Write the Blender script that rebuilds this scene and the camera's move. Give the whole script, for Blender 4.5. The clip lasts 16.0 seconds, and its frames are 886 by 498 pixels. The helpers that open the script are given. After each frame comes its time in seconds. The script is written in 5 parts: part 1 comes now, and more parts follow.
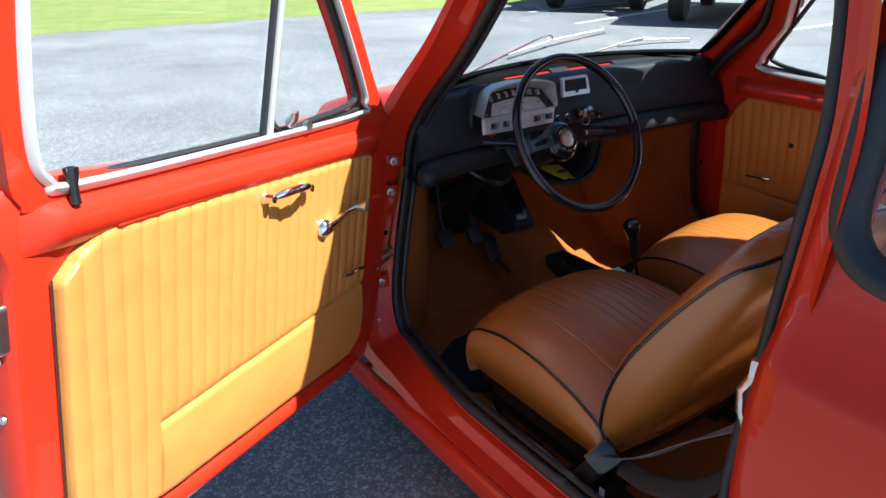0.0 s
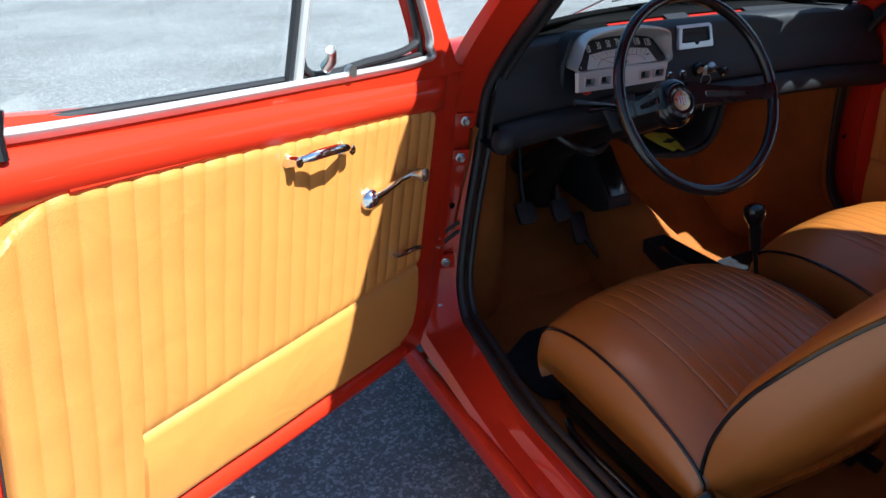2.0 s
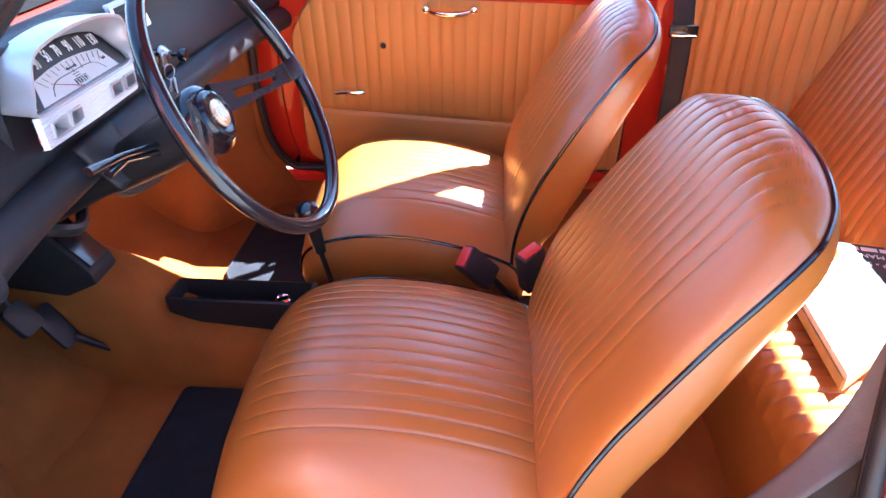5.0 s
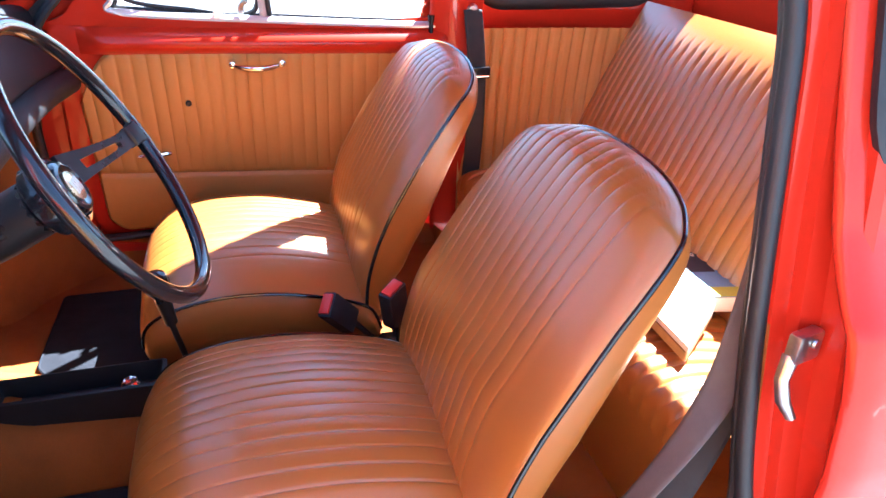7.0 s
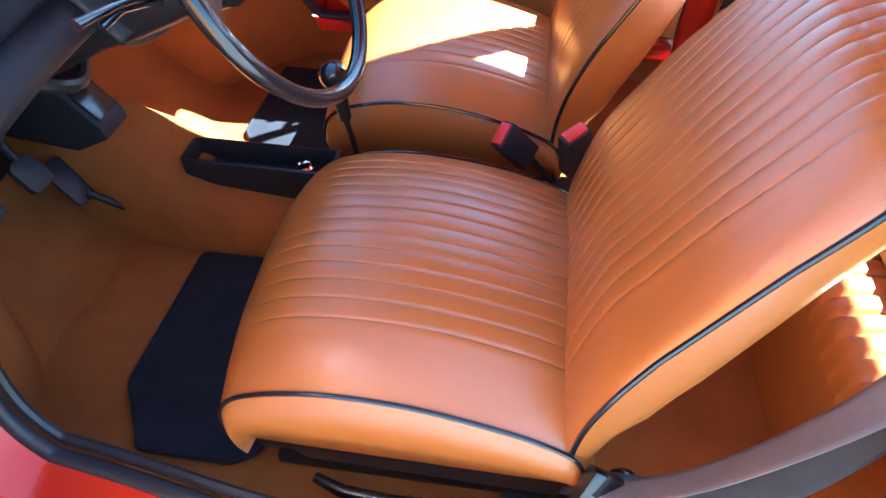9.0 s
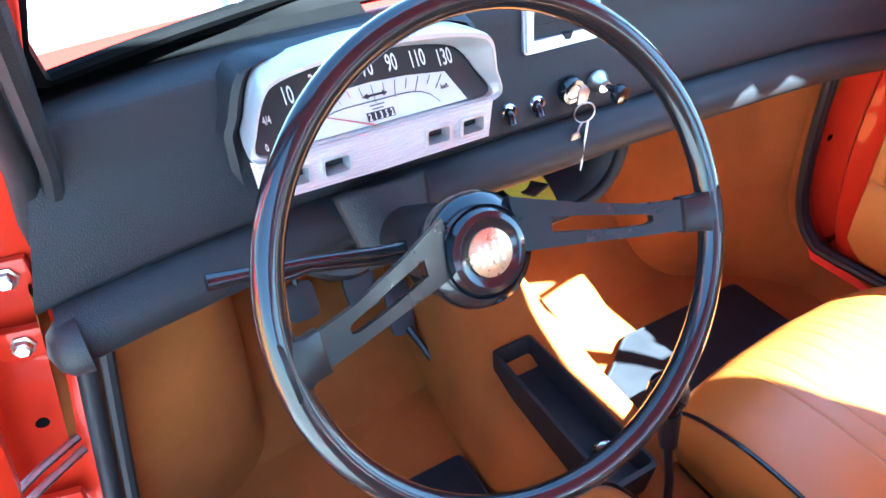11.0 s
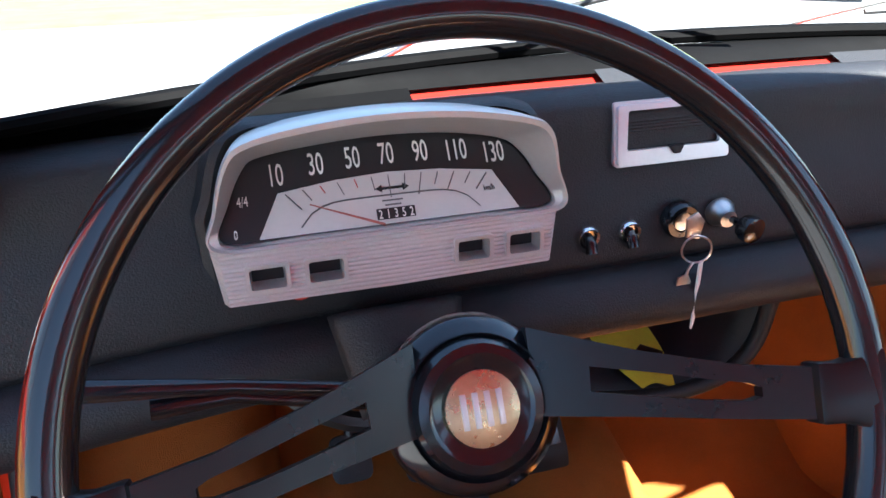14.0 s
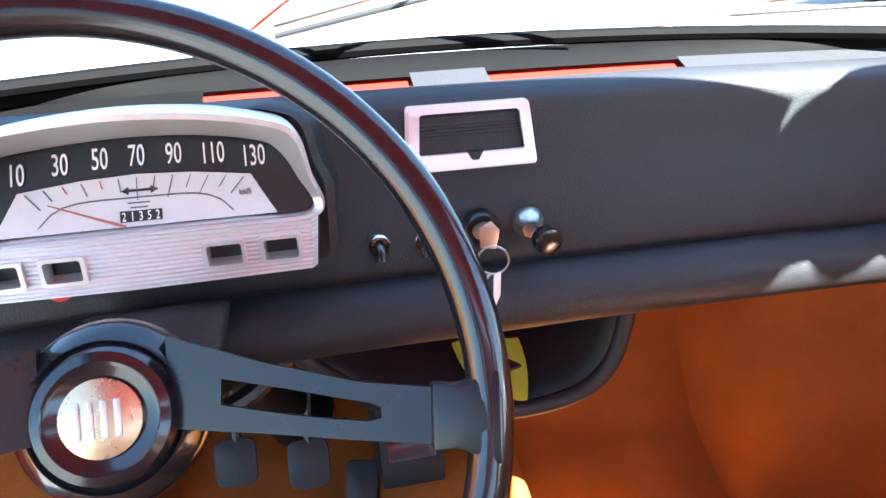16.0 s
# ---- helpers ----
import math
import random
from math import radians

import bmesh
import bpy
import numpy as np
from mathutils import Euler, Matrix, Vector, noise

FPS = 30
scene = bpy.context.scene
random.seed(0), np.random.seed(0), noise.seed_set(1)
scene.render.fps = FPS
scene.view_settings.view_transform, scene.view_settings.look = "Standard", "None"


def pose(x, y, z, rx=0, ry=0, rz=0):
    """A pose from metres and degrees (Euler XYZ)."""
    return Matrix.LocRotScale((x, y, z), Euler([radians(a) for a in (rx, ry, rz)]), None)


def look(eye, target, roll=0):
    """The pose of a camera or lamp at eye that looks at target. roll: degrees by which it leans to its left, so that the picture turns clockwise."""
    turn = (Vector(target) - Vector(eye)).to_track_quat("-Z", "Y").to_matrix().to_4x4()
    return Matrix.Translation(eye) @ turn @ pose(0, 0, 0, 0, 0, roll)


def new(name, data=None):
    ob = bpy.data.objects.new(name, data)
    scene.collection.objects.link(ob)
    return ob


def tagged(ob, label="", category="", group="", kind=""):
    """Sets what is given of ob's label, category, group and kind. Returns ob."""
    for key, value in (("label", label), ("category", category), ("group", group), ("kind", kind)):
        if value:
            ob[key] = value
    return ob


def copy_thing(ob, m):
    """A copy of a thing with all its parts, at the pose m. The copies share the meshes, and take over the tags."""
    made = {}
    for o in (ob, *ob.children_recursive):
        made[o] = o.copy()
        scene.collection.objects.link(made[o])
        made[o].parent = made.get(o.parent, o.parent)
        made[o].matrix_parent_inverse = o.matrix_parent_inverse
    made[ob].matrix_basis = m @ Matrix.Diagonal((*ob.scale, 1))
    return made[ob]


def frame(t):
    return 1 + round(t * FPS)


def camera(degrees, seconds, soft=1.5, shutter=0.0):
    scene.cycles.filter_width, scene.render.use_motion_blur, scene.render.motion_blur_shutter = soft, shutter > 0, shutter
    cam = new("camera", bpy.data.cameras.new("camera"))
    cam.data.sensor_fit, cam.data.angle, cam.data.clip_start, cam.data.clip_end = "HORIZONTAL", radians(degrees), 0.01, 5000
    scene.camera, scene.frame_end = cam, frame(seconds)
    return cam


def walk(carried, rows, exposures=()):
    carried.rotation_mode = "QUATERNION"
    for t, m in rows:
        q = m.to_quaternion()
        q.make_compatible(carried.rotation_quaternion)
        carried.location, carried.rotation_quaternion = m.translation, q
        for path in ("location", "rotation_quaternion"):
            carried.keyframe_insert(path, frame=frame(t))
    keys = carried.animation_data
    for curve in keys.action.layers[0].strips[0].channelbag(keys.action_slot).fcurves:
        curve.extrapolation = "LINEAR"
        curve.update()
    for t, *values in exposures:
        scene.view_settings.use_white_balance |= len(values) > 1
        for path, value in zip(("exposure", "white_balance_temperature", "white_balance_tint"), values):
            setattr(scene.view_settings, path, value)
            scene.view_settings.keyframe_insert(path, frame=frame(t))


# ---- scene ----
cam = camera(65.4, 16.0)
PATH = [
    (0, (-1.397, -1.352, 1.135), (-0.354, 0.155, 0.335), -0.6),
    (0.5, (-1.364, -1.296, 1.096), (-0.345, 0.221, 0.284), -0.7),
    (1, (-1.329, -1.246, 1.067), (-0.385, 0.305, 0.229), -0.8),
    (1.5, (-1.28, -1.202, 1.064), (-0.436, 0.381, 0.179), -0.7),
    (2, (-1.23, -1.165, 1.061), (-0.436, 0.436, 0.164), -0.8),
    (2.5, (-1.188, -1.136, 1.082), (-0.373, 0.451, 0.179), -0.6),
    (3, (-1.185, -1.07, 1.096), (-0.25, 0.439, 0.176), -0.4),
    (3.5, (-1.196, -0.957, 1.096), (-0.022, 0.361, 0.155), -0.3),
    (4, (-1.2, -0.806, 1.086), (0.346, 0.004, 0.11), 0.3),
    (4.5, (-1.136, -0.694, 1.057), (0.506, -0.171, 0.04), 0.1),
    (5, (-1.087, -0.58, 1.035), (0.618, -0.458, -0.002), 0.0),
    (5.2, (-1.086, -0.51, 1.038), (0.628, -0.556, 0.008), 1.7),
    (7.3, (-1.114, -0.434, 1.044), (0.547, -1.004, 0.087), 2.4),
    (7.5, (-1.141, -0.452, 1.05), (0.472, -0.997, 0.002), 2.4),
    (8, (-1.147, -0.549, 1.006), (0.364, -0.86, -0.267), 1.5),
    (8.5, (-1.071, -0.56, 1.003), (0.385, -0.656, -0.365), 1.2),
    (9, (-0.995, -0.562, 1.017), (0.45, -0.398, -0.356), 2.0),
    (9.5, (-0.848, -0.629, 1.047), (0.43, 0.06, -0.329), -1.1),
    (10, (-0.704, -0.634, 1.052), (0.183, 0.585, -0.262), -0.9),
    (10.2, (-0.637, -0.632, 1.06), (0.198, 0.65, -0.228), -0.6),
    (12.3, (-0.47, -0.455, 1.029), (0.347, 1.044, -0.013), -1.7),
    (12.5, (-0.461, -0.472, 1.031), (0.374, 1.073, 0.074), -1.5),
    (13, (-0.406, -0.474, 0.999), (0.36, 1.173, 0.163), -1.8),
    (13.5, (-0.402, -0.498, 0.934), (0.212, 1.225, 0.124), -1.7),
    (14, (-0.366, -0.498, 0.934), (0.114, 1.269, 0.129), -1.7),
    (14.5, (-0.325, -0.459, 0.928), (0.12, 1.316, 0.121), -1.7),
    (15, (-0.32, -0.434, 0.924), (0.072, 1.355, 0.12), -1.7),
    (15.5, (-0.242, -0.5, 0.935), (0.126, 1.299, 0.143), -2.0),
    (16, (-0.173, -0.532, 0.924), (0.186, 1.271, 0.136), -2.0),
]
EXPO = [(0.0, 1.72, 5600, 2), (2.0, 1.62, 5450, 0), (3.5, 1.75, 5300, 0), (3.8, 2.4, 5100, 4), (4.2, 3.55, 5100, 8), (5.0, 4.2, 5300, 10), (7.3, 3.95, 5200, 6), (8.5, 4.15, 4950, -2), (9.1, 4.3, 4800, -4), (9.5, 4.45, 3700, -12), (10.0, 5.0, 3950, -14), (12.4, 3.75, 5900, 6), (13.0, 2.85, 6000, 8), (13.6, 2.9, 6000, 8), (14.2, 3.65, 6000, 4), (14.7, 4.1, 5900, 2), (16.0, 4.45, 5900, 2)]
walk(cam, [(t, look(eye, target, roll)) for t, eye, target, roll in PATH], EXPO)

# ---- light ----
SUN = Vector((0.445, -0.60, 1.0)).normalized()
world = bpy.data.worlds.new("sky")
scene.world = world
world.use_nodes = True
wn = world.node_tree.nodes
sky = wn.new("ShaderNodeTexSky")
sky.sky_type = "NISHITA"
sky.sun_disc = False
sky.sun_elevation = math.asin(SUN.z)
sky.sun_rotation = math.atan2(SUN.x, SUN.y)
sky.dust_density = 0.6
wn["Background"].inputs[1].default_value = 0.050
world.node_tree.links.new(sky.outputs[0], wn["Background"].inputs[0])
sun = new("sun", bpy.data.lights.new("sun", "SUN"))
sun.data.energy = 5.0
sun.data.angle = radians(0.55)
sun.data.color = (1.0, 0.95, 0.87)
sun.matrix_world = look(SUN * 20, (0, 0, 0))

# ---- materials ----


def mat(name, color, rough=0.5, metal=0.0, coat=0.0, spec=0.5, var=0.12, vscale=6.0, grain=0.0, gscale=300.0, second=None, rough_var=0.08, sheen=0.0, emit=0.0, coat_rough=0.06, crease=0.0):
    """Procedural surface: base colour with broad stains and fine grain, uneven gloss and a fine bump."""
    m = bpy.data.materials.new(name)
    m.use_nodes = True
    nt = m.node_tree
    b = nt.nodes["Principled BSDF"]
    tc = nt.nodes.new("ShaderNodeTexCoord")
    big = nt.nodes.new("ShaderNodeTexNoise")
    big.inputs["Scale"].default_value = vscale
    big.inputs["Detail"].default_value = 8
    big.inputs["Roughness"].default_value = 0.6
    fine = nt.nodes.new("ShaderNodeTexNoise")
    fine.inputs["Scale"].default_value = gscale
    fine.inputs["Detail"].default_value = 3
    for n in (big, fine):
        nt.links.new(tc.outputs["Object"], n.inputs["Vector"])
    mix = nt.nodes.new("ShaderNodeMix")
    mix.data_type = "RGBA"
    c2 = second or tuple(c * (1 - var) for c in color)
    c1 = color if second else tuple(min(1, c * (1 + var)) for c in color)
    mix.inputs["A"].default_value = (*c1, 1)
    mix.inputs["B"].default_value = (*c2, 1)
    ramp = nt.nodes.new("ShaderNodeMapRange")
    ramp.inputs["From Min"].default_value = 0.3
    ramp.inputs["From Max"].default_value = 0.7
    add = nt.nodes.new("ShaderNodeMath")
    add.operation = "MULTIPLY_ADD"
    add.inputs[1].default_value = 0.35
    nt.links.new(fine.outputs["Fac"], add.inputs[0])
    sc = nt.nodes.new("ShaderNodeMath")
    sc.operation = "MULTIPLY"
    sc.inputs[1].default_value = 0.65
    nt.links.new(big.outputs["Fac"], sc.inputs[0])
    nt.links.new(sc.outputs[0], add.inputs[2])
    nt.links.new(add.outputs[0], ramp.inputs["Value"])
    nt.links.new(ramp.outputs[0], mix.inputs["Factor"])
    nt.links.new(mix.outputs["Result"], b.inputs["Base Color"])
    rr = nt.nodes.new("ShaderNodeMapRange")
    rr.inputs["To Min"].default_value = max(0.02, rough - rough_var)
    rr.inputs["To Max"].default_value = min(1, rough + rough_var)
    nt.links.new(big.outputs["Fac"], rr.inputs["Value"])
    nt.links.new(rr.outputs[0], b.inputs["Roughness"])
    b.inputs["Metallic"].default_value = metal
    b.inputs["Coat Weight"].default_value = coat
    b.inputs["Coat Roughness"].default_value = coat_rough
    b.inputs["Specular IOR Level"].default_value = spec
    b.inputs["Sheen Weight"].default_value = sheen
    if grain:
        bump = nt.nodes.new("ShaderNodeBump")
        bump.inputs["Strength"].default_value = grain
        bump.inputs["Distance"].default_value = 0.002
        nt.links.new(fine.outputs["Fac"], bump.inputs["Height"])
        nt.links.new(bump.outputs[0], b.inputs["Normal"])
    if crease:
        # slack folds of stretched hide
        fold = nt.nodes.new("ShaderNodeTexNoise")
        fold.inputs["Scale"].default_value = 11.0
        fold.inputs["Detail"].default_value = 2.0
        fold.inputs["Distortion"].default_value = 1.2
        nt.links.new(tc.outputs["Object"], fold.inputs["Vector"])
        fb = nt.nodes.new("ShaderNodeBump")
        fb.inputs["Strength"].default_value = crease
        fb.inputs["Distance"].default_value = 0.03
        nt.links.new(fold.outputs["Fac"], fb.inputs["Height"])
        nt.links.new(bump.outputs[0], fb.inputs["Normal"])
        nt.links.new(fb.outputs[0], b.inputs["Normal"])
    if emit:
        b.inputs["Emission Color"].default_value = (*color, 1)
        b.inputs["Emission Strength"].default_value = emit
    return m


def glass_mat(name, tint, gloss=0.06):
    """Thin clear pane: light goes straight through, with a faint mirror gloss that grows at grazing angles."""
    m = bpy.data.materials.new(name)
    m.use_nodes = True
    nt = m.node_tree
    nt.nodes.remove(nt.nodes["Principled BSDF"])
    tr = nt.nodes.new("ShaderNodeBsdfTransparent")
    tr.inputs[0].default_value = (*tint, 1)
    gl = nt.nodes.new("ShaderNodeBsdfGlossy")
    gl.inputs["Roughness"].default_value = 0.02
    lw = nt.nodes.new("ShaderNodeLayerWeight")
    lw.inputs[0].default_value = 0.5
    pw = nt.nodes.new("ShaderNodeMath")
    pw.operation = "POWER"
    pw.inputs[1].default_value = 5.0
    nt.links.new(lw.outputs["Facing"], pw.inputs[0])
    fr = nt.nodes.new("ShaderNodeMath")
    fr.operation = "MULTIPLY_ADD"
    fr.inputs[1].default_value, fr.inputs[2].default_value = 0.8, gloss
    nt.links.new(pw.outputs[0], fr.inputs[0])
    mx = nt.nodes.new("ShaderNodeMixShader")
    nt.links.new(fr.outputs[0], mx.inputs[0])
    nt.links.new(tr.outputs[0], mx.inputs[1])
    nt.links.new(gl.outputs[0], mx.inputs[2])
    nt.links.new(mx.outputs[0], nt.nodes["Material Output"].inputs[0])
    return m


RED = mat("red_paint", (0.50, 0.023, 0.0068), 0.35, coat=0.45, coat_rough=0.02, spec=0.12, var=0.05, vscale=2.0, grain=0.015, gscale=120)
LEATHER = mat("tan_leather", (0.345, 0.117, 0.0185), 0.33, var=0.08, vscale=5.0, grain=0.10, gscale=700, spec=0.75, coat=0.15, coat_rough=0.25, crease=0.012, rough_var=0.05)
VINYL_TAN = mat("tan_door_vinyl", (0.50, 0.205, 0.042), 0.46, var=0.10, vscale=4.0, grain=0.25, gscale=550, crease=0.07)
CARPET = mat("tan_carpet", (0.39, 0.126, 0.026), 0.95, var=0.25, vscale=5.0, grain=0.9, gscale=900, spec=0.1, second=(0.18, 0.060, 0.017))
# body red made darker and matt, with the cowl's shade in its colour
RED_SHADED = mat("shaded_red_paint", (0.25, 0.010, 0.006), 0.7, spec=0.1, var=0.08, vscale=9.0)
BLACK_VINYL = mat("black_grained_vinyl", (0.0155, 0.0162, 0.019), 0.46, var=0.15, grain=0.35, gscale=700, spec=0.3)
BLACK_GLOSS = mat("black_bakelite", (0.008, 0.009, 0.011), 0.18, var=0.1, coat=0.25)
SKIRT = mat("dark_brown_vinyl", (0.030, 0.020, 0.016), 0.4, var=0.2, grain=0.2)
SPOKE = mat("black_spoke_enamel", (0.007, 0.0075, 0.009), 0.3, var=0.1, spec=0.35)
BLACK_MATT = mat("black_matt_metal", (0.009, 0.009, 0.010), 0.4, var=0.2, grain=0.1)
RUBBER = mat("black_rubber", (0.013, 0.013, 0.015), 0.5, var=0.25, vscale=25, grain=0.2, gscale=500)
# RUBBER darkened further, so its colour carries shade on parts the sun reaches
RUBBER_SHADED = mat("shaded_black_rubber", (0.002, 0.002, 0.0023), 0.7, var=0.25, vscale=25, spec=0.05)
MAT_RUBBER = mat("black_carpet_mat", (0.014, 0.015, 0.020), 0.9, var=0.3, vscale=20, grain=0.7, gscale=900, spec=0.2)
CHROME = mat("chrome", (0.82, 0.82, 0.83), 0.08, metal=1.0, var=0.03, rough_var=0.04)
STEEL = mat("zinc_steel", (0.55, 0.55, 0.53), 0.32, metal=1.0, var=0.15, vscale=60)
ALU = mat("silver_plastic", (0.62, 0.61, 0.60), 0.34, metal=0.55, var=0.06, vscale=12, grain=0.05)
WHITE = mat("white_ink", (0.82, 0.80, 0.74), 0.5, var=0.03)
DIAL = mat("pale_dial", (0.56, 0.55, 0.53), 0.45, var=0.04, vscale=20)
DIAL_BLACK = mat("dial_black", (0.012, 0.012, 0.013), 0.45, var=0.1)
INK_GREY = mat("grey_ink", (0.12, 0.12, 0.12), 0.5, var=0.05)
RED_INK = mat("red_ink", (0.45, 0.03, 0.03), 0.5, var=0.05)
NEEDLE = mat("needle_red", (0.36, 0.10, 0.08), 0.4, var=0.05)
RED_PLASTIC = mat("red_plastic", (0.55, 0.035, 0.025), 0.35, var=0.08)
WEB_GREY = mat("grey_webbing", (0.135, 0.115, 0.105), 0.75, var=0.12, vscale=40, grain=0.5, gscale=900)
WEB_BLACK = mat("black_webbing", (0.020, 0.018, 0.018), 0.7, var=0.2, vscale=40, grain=0.5, gscale=900)
GLASS = glass_mat("clear_glass", (0.94, 0.96, 0.95))
GOLD = mat("gilt_badge", (0.55, 0.42, 0.25), 0.28, metal=0.8, var=0.15, vscale=90)
ASPHALT = mat("worn_asphalt", (0.29, 0.29, 0.292), 0.85, var=0.3, vscale=0.45, grain=1.0, gscale=170, second=(0.095, 0.095, 0.098), spec=0.4)


def speckle(m, scale, low, high):
    """Small stones of differing tone over the base colour."""
    nt = m.node_tree
    b = nt.nodes["Principled BSDF"]
    src = b.inputs["Base Color"].links[0].from_socket
    tc = nt.nodes.new("ShaderNodeTexCoord")
    vo = nt.nodes.new("ShaderNodeTexVoronoi")
    vo.inputs["Scale"].default_value = scale
    nt.links.new(tc.outputs["Object"], vo.inputs["Vector"])
    sep = nt.nodes.new("ShaderNodeSeparateColor")
    nt.links.new(vo.outputs["Color"], sep.inputs[0])
    mr = nt.nodes.new("ShaderNodeMapRange")
    mr.interpolation_type = "SMOOTHERSTEP"
    mr.inputs["From Min"].default_value = 0.45
    mr.inputs["To Min"].default_value = low
    mr.inputs["To Max"].default_value = high
    nt.links.new(sep.outputs[0], mr.inputs["Value"])
    mx = nt.nodes.new("ShaderNodeVectorMath")
    mx.operation = "SCALE"
    nt.links.new(src, mx.inputs[0])
    nt.links.new(mr.outputs[0], mx.inputs["Scale"])
    nt.links.new(mx.outputs[0], b.inputs["Base Color"])


speckle(ASPHALT, 150, 0.72, 1.5)
speckle(ASPHALT, 45, 0.92, 1.12)
GRASS = mat("mown_grass", (0.23, 0.25, 0.06), 0.8, var=0.3, vscale=1.6, grain=0.8, gscale=60, second=(0.10, 0.15, 0.025))
LINE = mat("road_paint", (0.62, 0.62, 0.58), 0.7, var=0.15, vscale=6, grain=0.4, gscale=200)
TRUCK = mat("dark_truck_paint", (0.030, 0.012, 0.012), 0.25, coat=1.0, var=0.1)
TYRE = mat("tyre_rubber", (0.022, 0.022, 0.023), 0.75, var=0.2, grain=0.3)
CARD = mat("white_card", (0.78, 0.76, 0.70), 0.7, var=0.05)
CARD_BROWN = mat("card_edge", (0.38, 0.24, 0.10), 0.8, var=0.15, vscale=60, grain=0.4)
BOOK_BLUE = mat("book_blue_cover", (0.18, 0.33, 0.42), 0.35, var=0.12, vscale=15)
YELLOW = mat("yellow_cloth", (0.62, 0.55, 0.04), 0.6, var=0.1)

# ---- mesh helpers ----


def part(name, bm, material, parent=None, label="", smooth=True, weld=True):
    """Link a bmesh as one mesh object, under a thing or a part where parent is given."""
    if weld:
        bmesh.ops.remove_doubles(bm, verts=bm.verts, dist=1e-5)
    bmesh.ops.recalc_face_normals(bm, faces=bm.faces)
    me = bpy.data.meshes.new(name)
    bm.to_mesh(me)
    bm.free()
    if smooth:
        me.polygons.foreach_set("use_smooth", [True] * len(me.polygons))
        me.set_sharp_from_angle(angle=radians(40))
    me.materials.append(material)
    ob = new(name, me)
    if parent is not None:
        ob.parent = parent
    if label:
        tagged(ob, label)
    return ob


def thing(name, label, category, at=(0, 0, 0), group="", kind=""):
    ob = new(name)
    ob.location = at
    ob.empty_display_size = 0.05
    return tagged(ob, label, category, group, kind)


def thick(ob, t, offset=-1.0):
    m = ob.modifiers.new("thickness", "SOLIDIFY")
    m.thickness, m.offset = t, offset
    return ob


def grid(fn, nu, nv, loop_u=False, loop_v=False, bm=None):
    """A sheet of quads through fn(u, v), u and v from 0 to 1."""
    bm = bm or bmesh.new()
    cu, cv = (nu if loop_u else nu + 1), (nv if loop_v else nv + 1)
    vs = [[bm.verts.new(fn(i / nu, j / nv)) for j in range(cv)] for i in range(cu)]
    for i in range(nu):
        for j in range(nv):
            a, b = vs[i], vs[(i + 1) % cu]
            bm.faces.new((a[j], b[j], b[(j + 1) % cv], a[(j + 1) % cv]))
    return bm


def spline(pts, n, closed=False):
    """n points along a smooth curve through pts."""
    P = [Vector(p) for p in pts]
    m = len(P)
    segs = m if closed else m - 1
    out = []
    for k in range(n):
        s = k / (n if closed else n - 1) * segs
        i = min(int(s), segs - 1)
        f = s - i
        if closed:
            a, b, c, d = P[(i - 1) % m], P[i % m], P[(i + 1) % m], P[(i + 2) % m]
        else:
            a, b, c, d = P[max(i - 1, 0)], P[i], P[i + 1], P[min(i + 2, m - 1)]
        out.append(0.5 * ((2 * b) + (c - a) * f + (2 * a - 5 * b + 4 * c - d) * f * f + (3 * b - a - 3 * c + d) * f ** 3))
    return out


def tube(pts, r, seg=8, closed=False, bm=None, flat=1.0, caps=True, up=None):
    """A round (or flattened) rod along a line of points; r may be a list."""
    bm = bm or bmesh.new()
    P = [Vector(p) for p in pts]
    n = len(P)
    R = r if isinstance(r, (list, tuple)) else [r] * n
    prev = Vector(up) if up else None
    rings = []
    for i in range(n):
        t = (P[(i + 1) % n] - P[i - 1]) if closed else (P[min(i + 1, n - 1)] - P[max(i - 1, 0)])
        t.normalize()
        if prev is None:
            prev = t.orthogonal()
        a = prev - t * prev.dot(t)
        if a.length < 1e-6:
            a = t.orthogonal()
        a.normalize()
        prev = a
        b = t.cross(a)
        rings.append([bm.verts.new(P[i] + R[i] * (math.cos(q) * a + flat * math.sin(q) * b)) for q in (2 * math.pi * k / seg for k in range(seg))])
    for i in range(n if closed else n - 1):
        x, y = rings[i], rings[(i + 1) % n]
        for k in range(seg):
            bm.faces.new((x[k], x[(k + 1) % seg], y[(k + 1) % seg], y[k]))
    if caps and not closed:
        bm.faces.new(rings[0])
        bm.faces.new(rings[-1])
    return bm


def lathe(profile, m, seg=24, bm=None):
    """Turn (radius, height) pairs about the z axis of the pose m."""
    bm = bm or bmesh.new()
    rings = []
    for r, h in profile:
        rings.append([bm.verts.new(m @ Vector((r * math.cos(q), r * math.sin(q), h))) for q in (2 * math.pi * k / seg for k in range(seg))])
    for a, b in zip(rings, rings[1:]):
        for k in range(seg):
            bm.faces.new((a[k], a[(k + 1) % seg], b[(k + 1) % seg], b[k]))
    bm.faces.new(rings[0])
    bm.faces.new(rings[-1])
    return bm


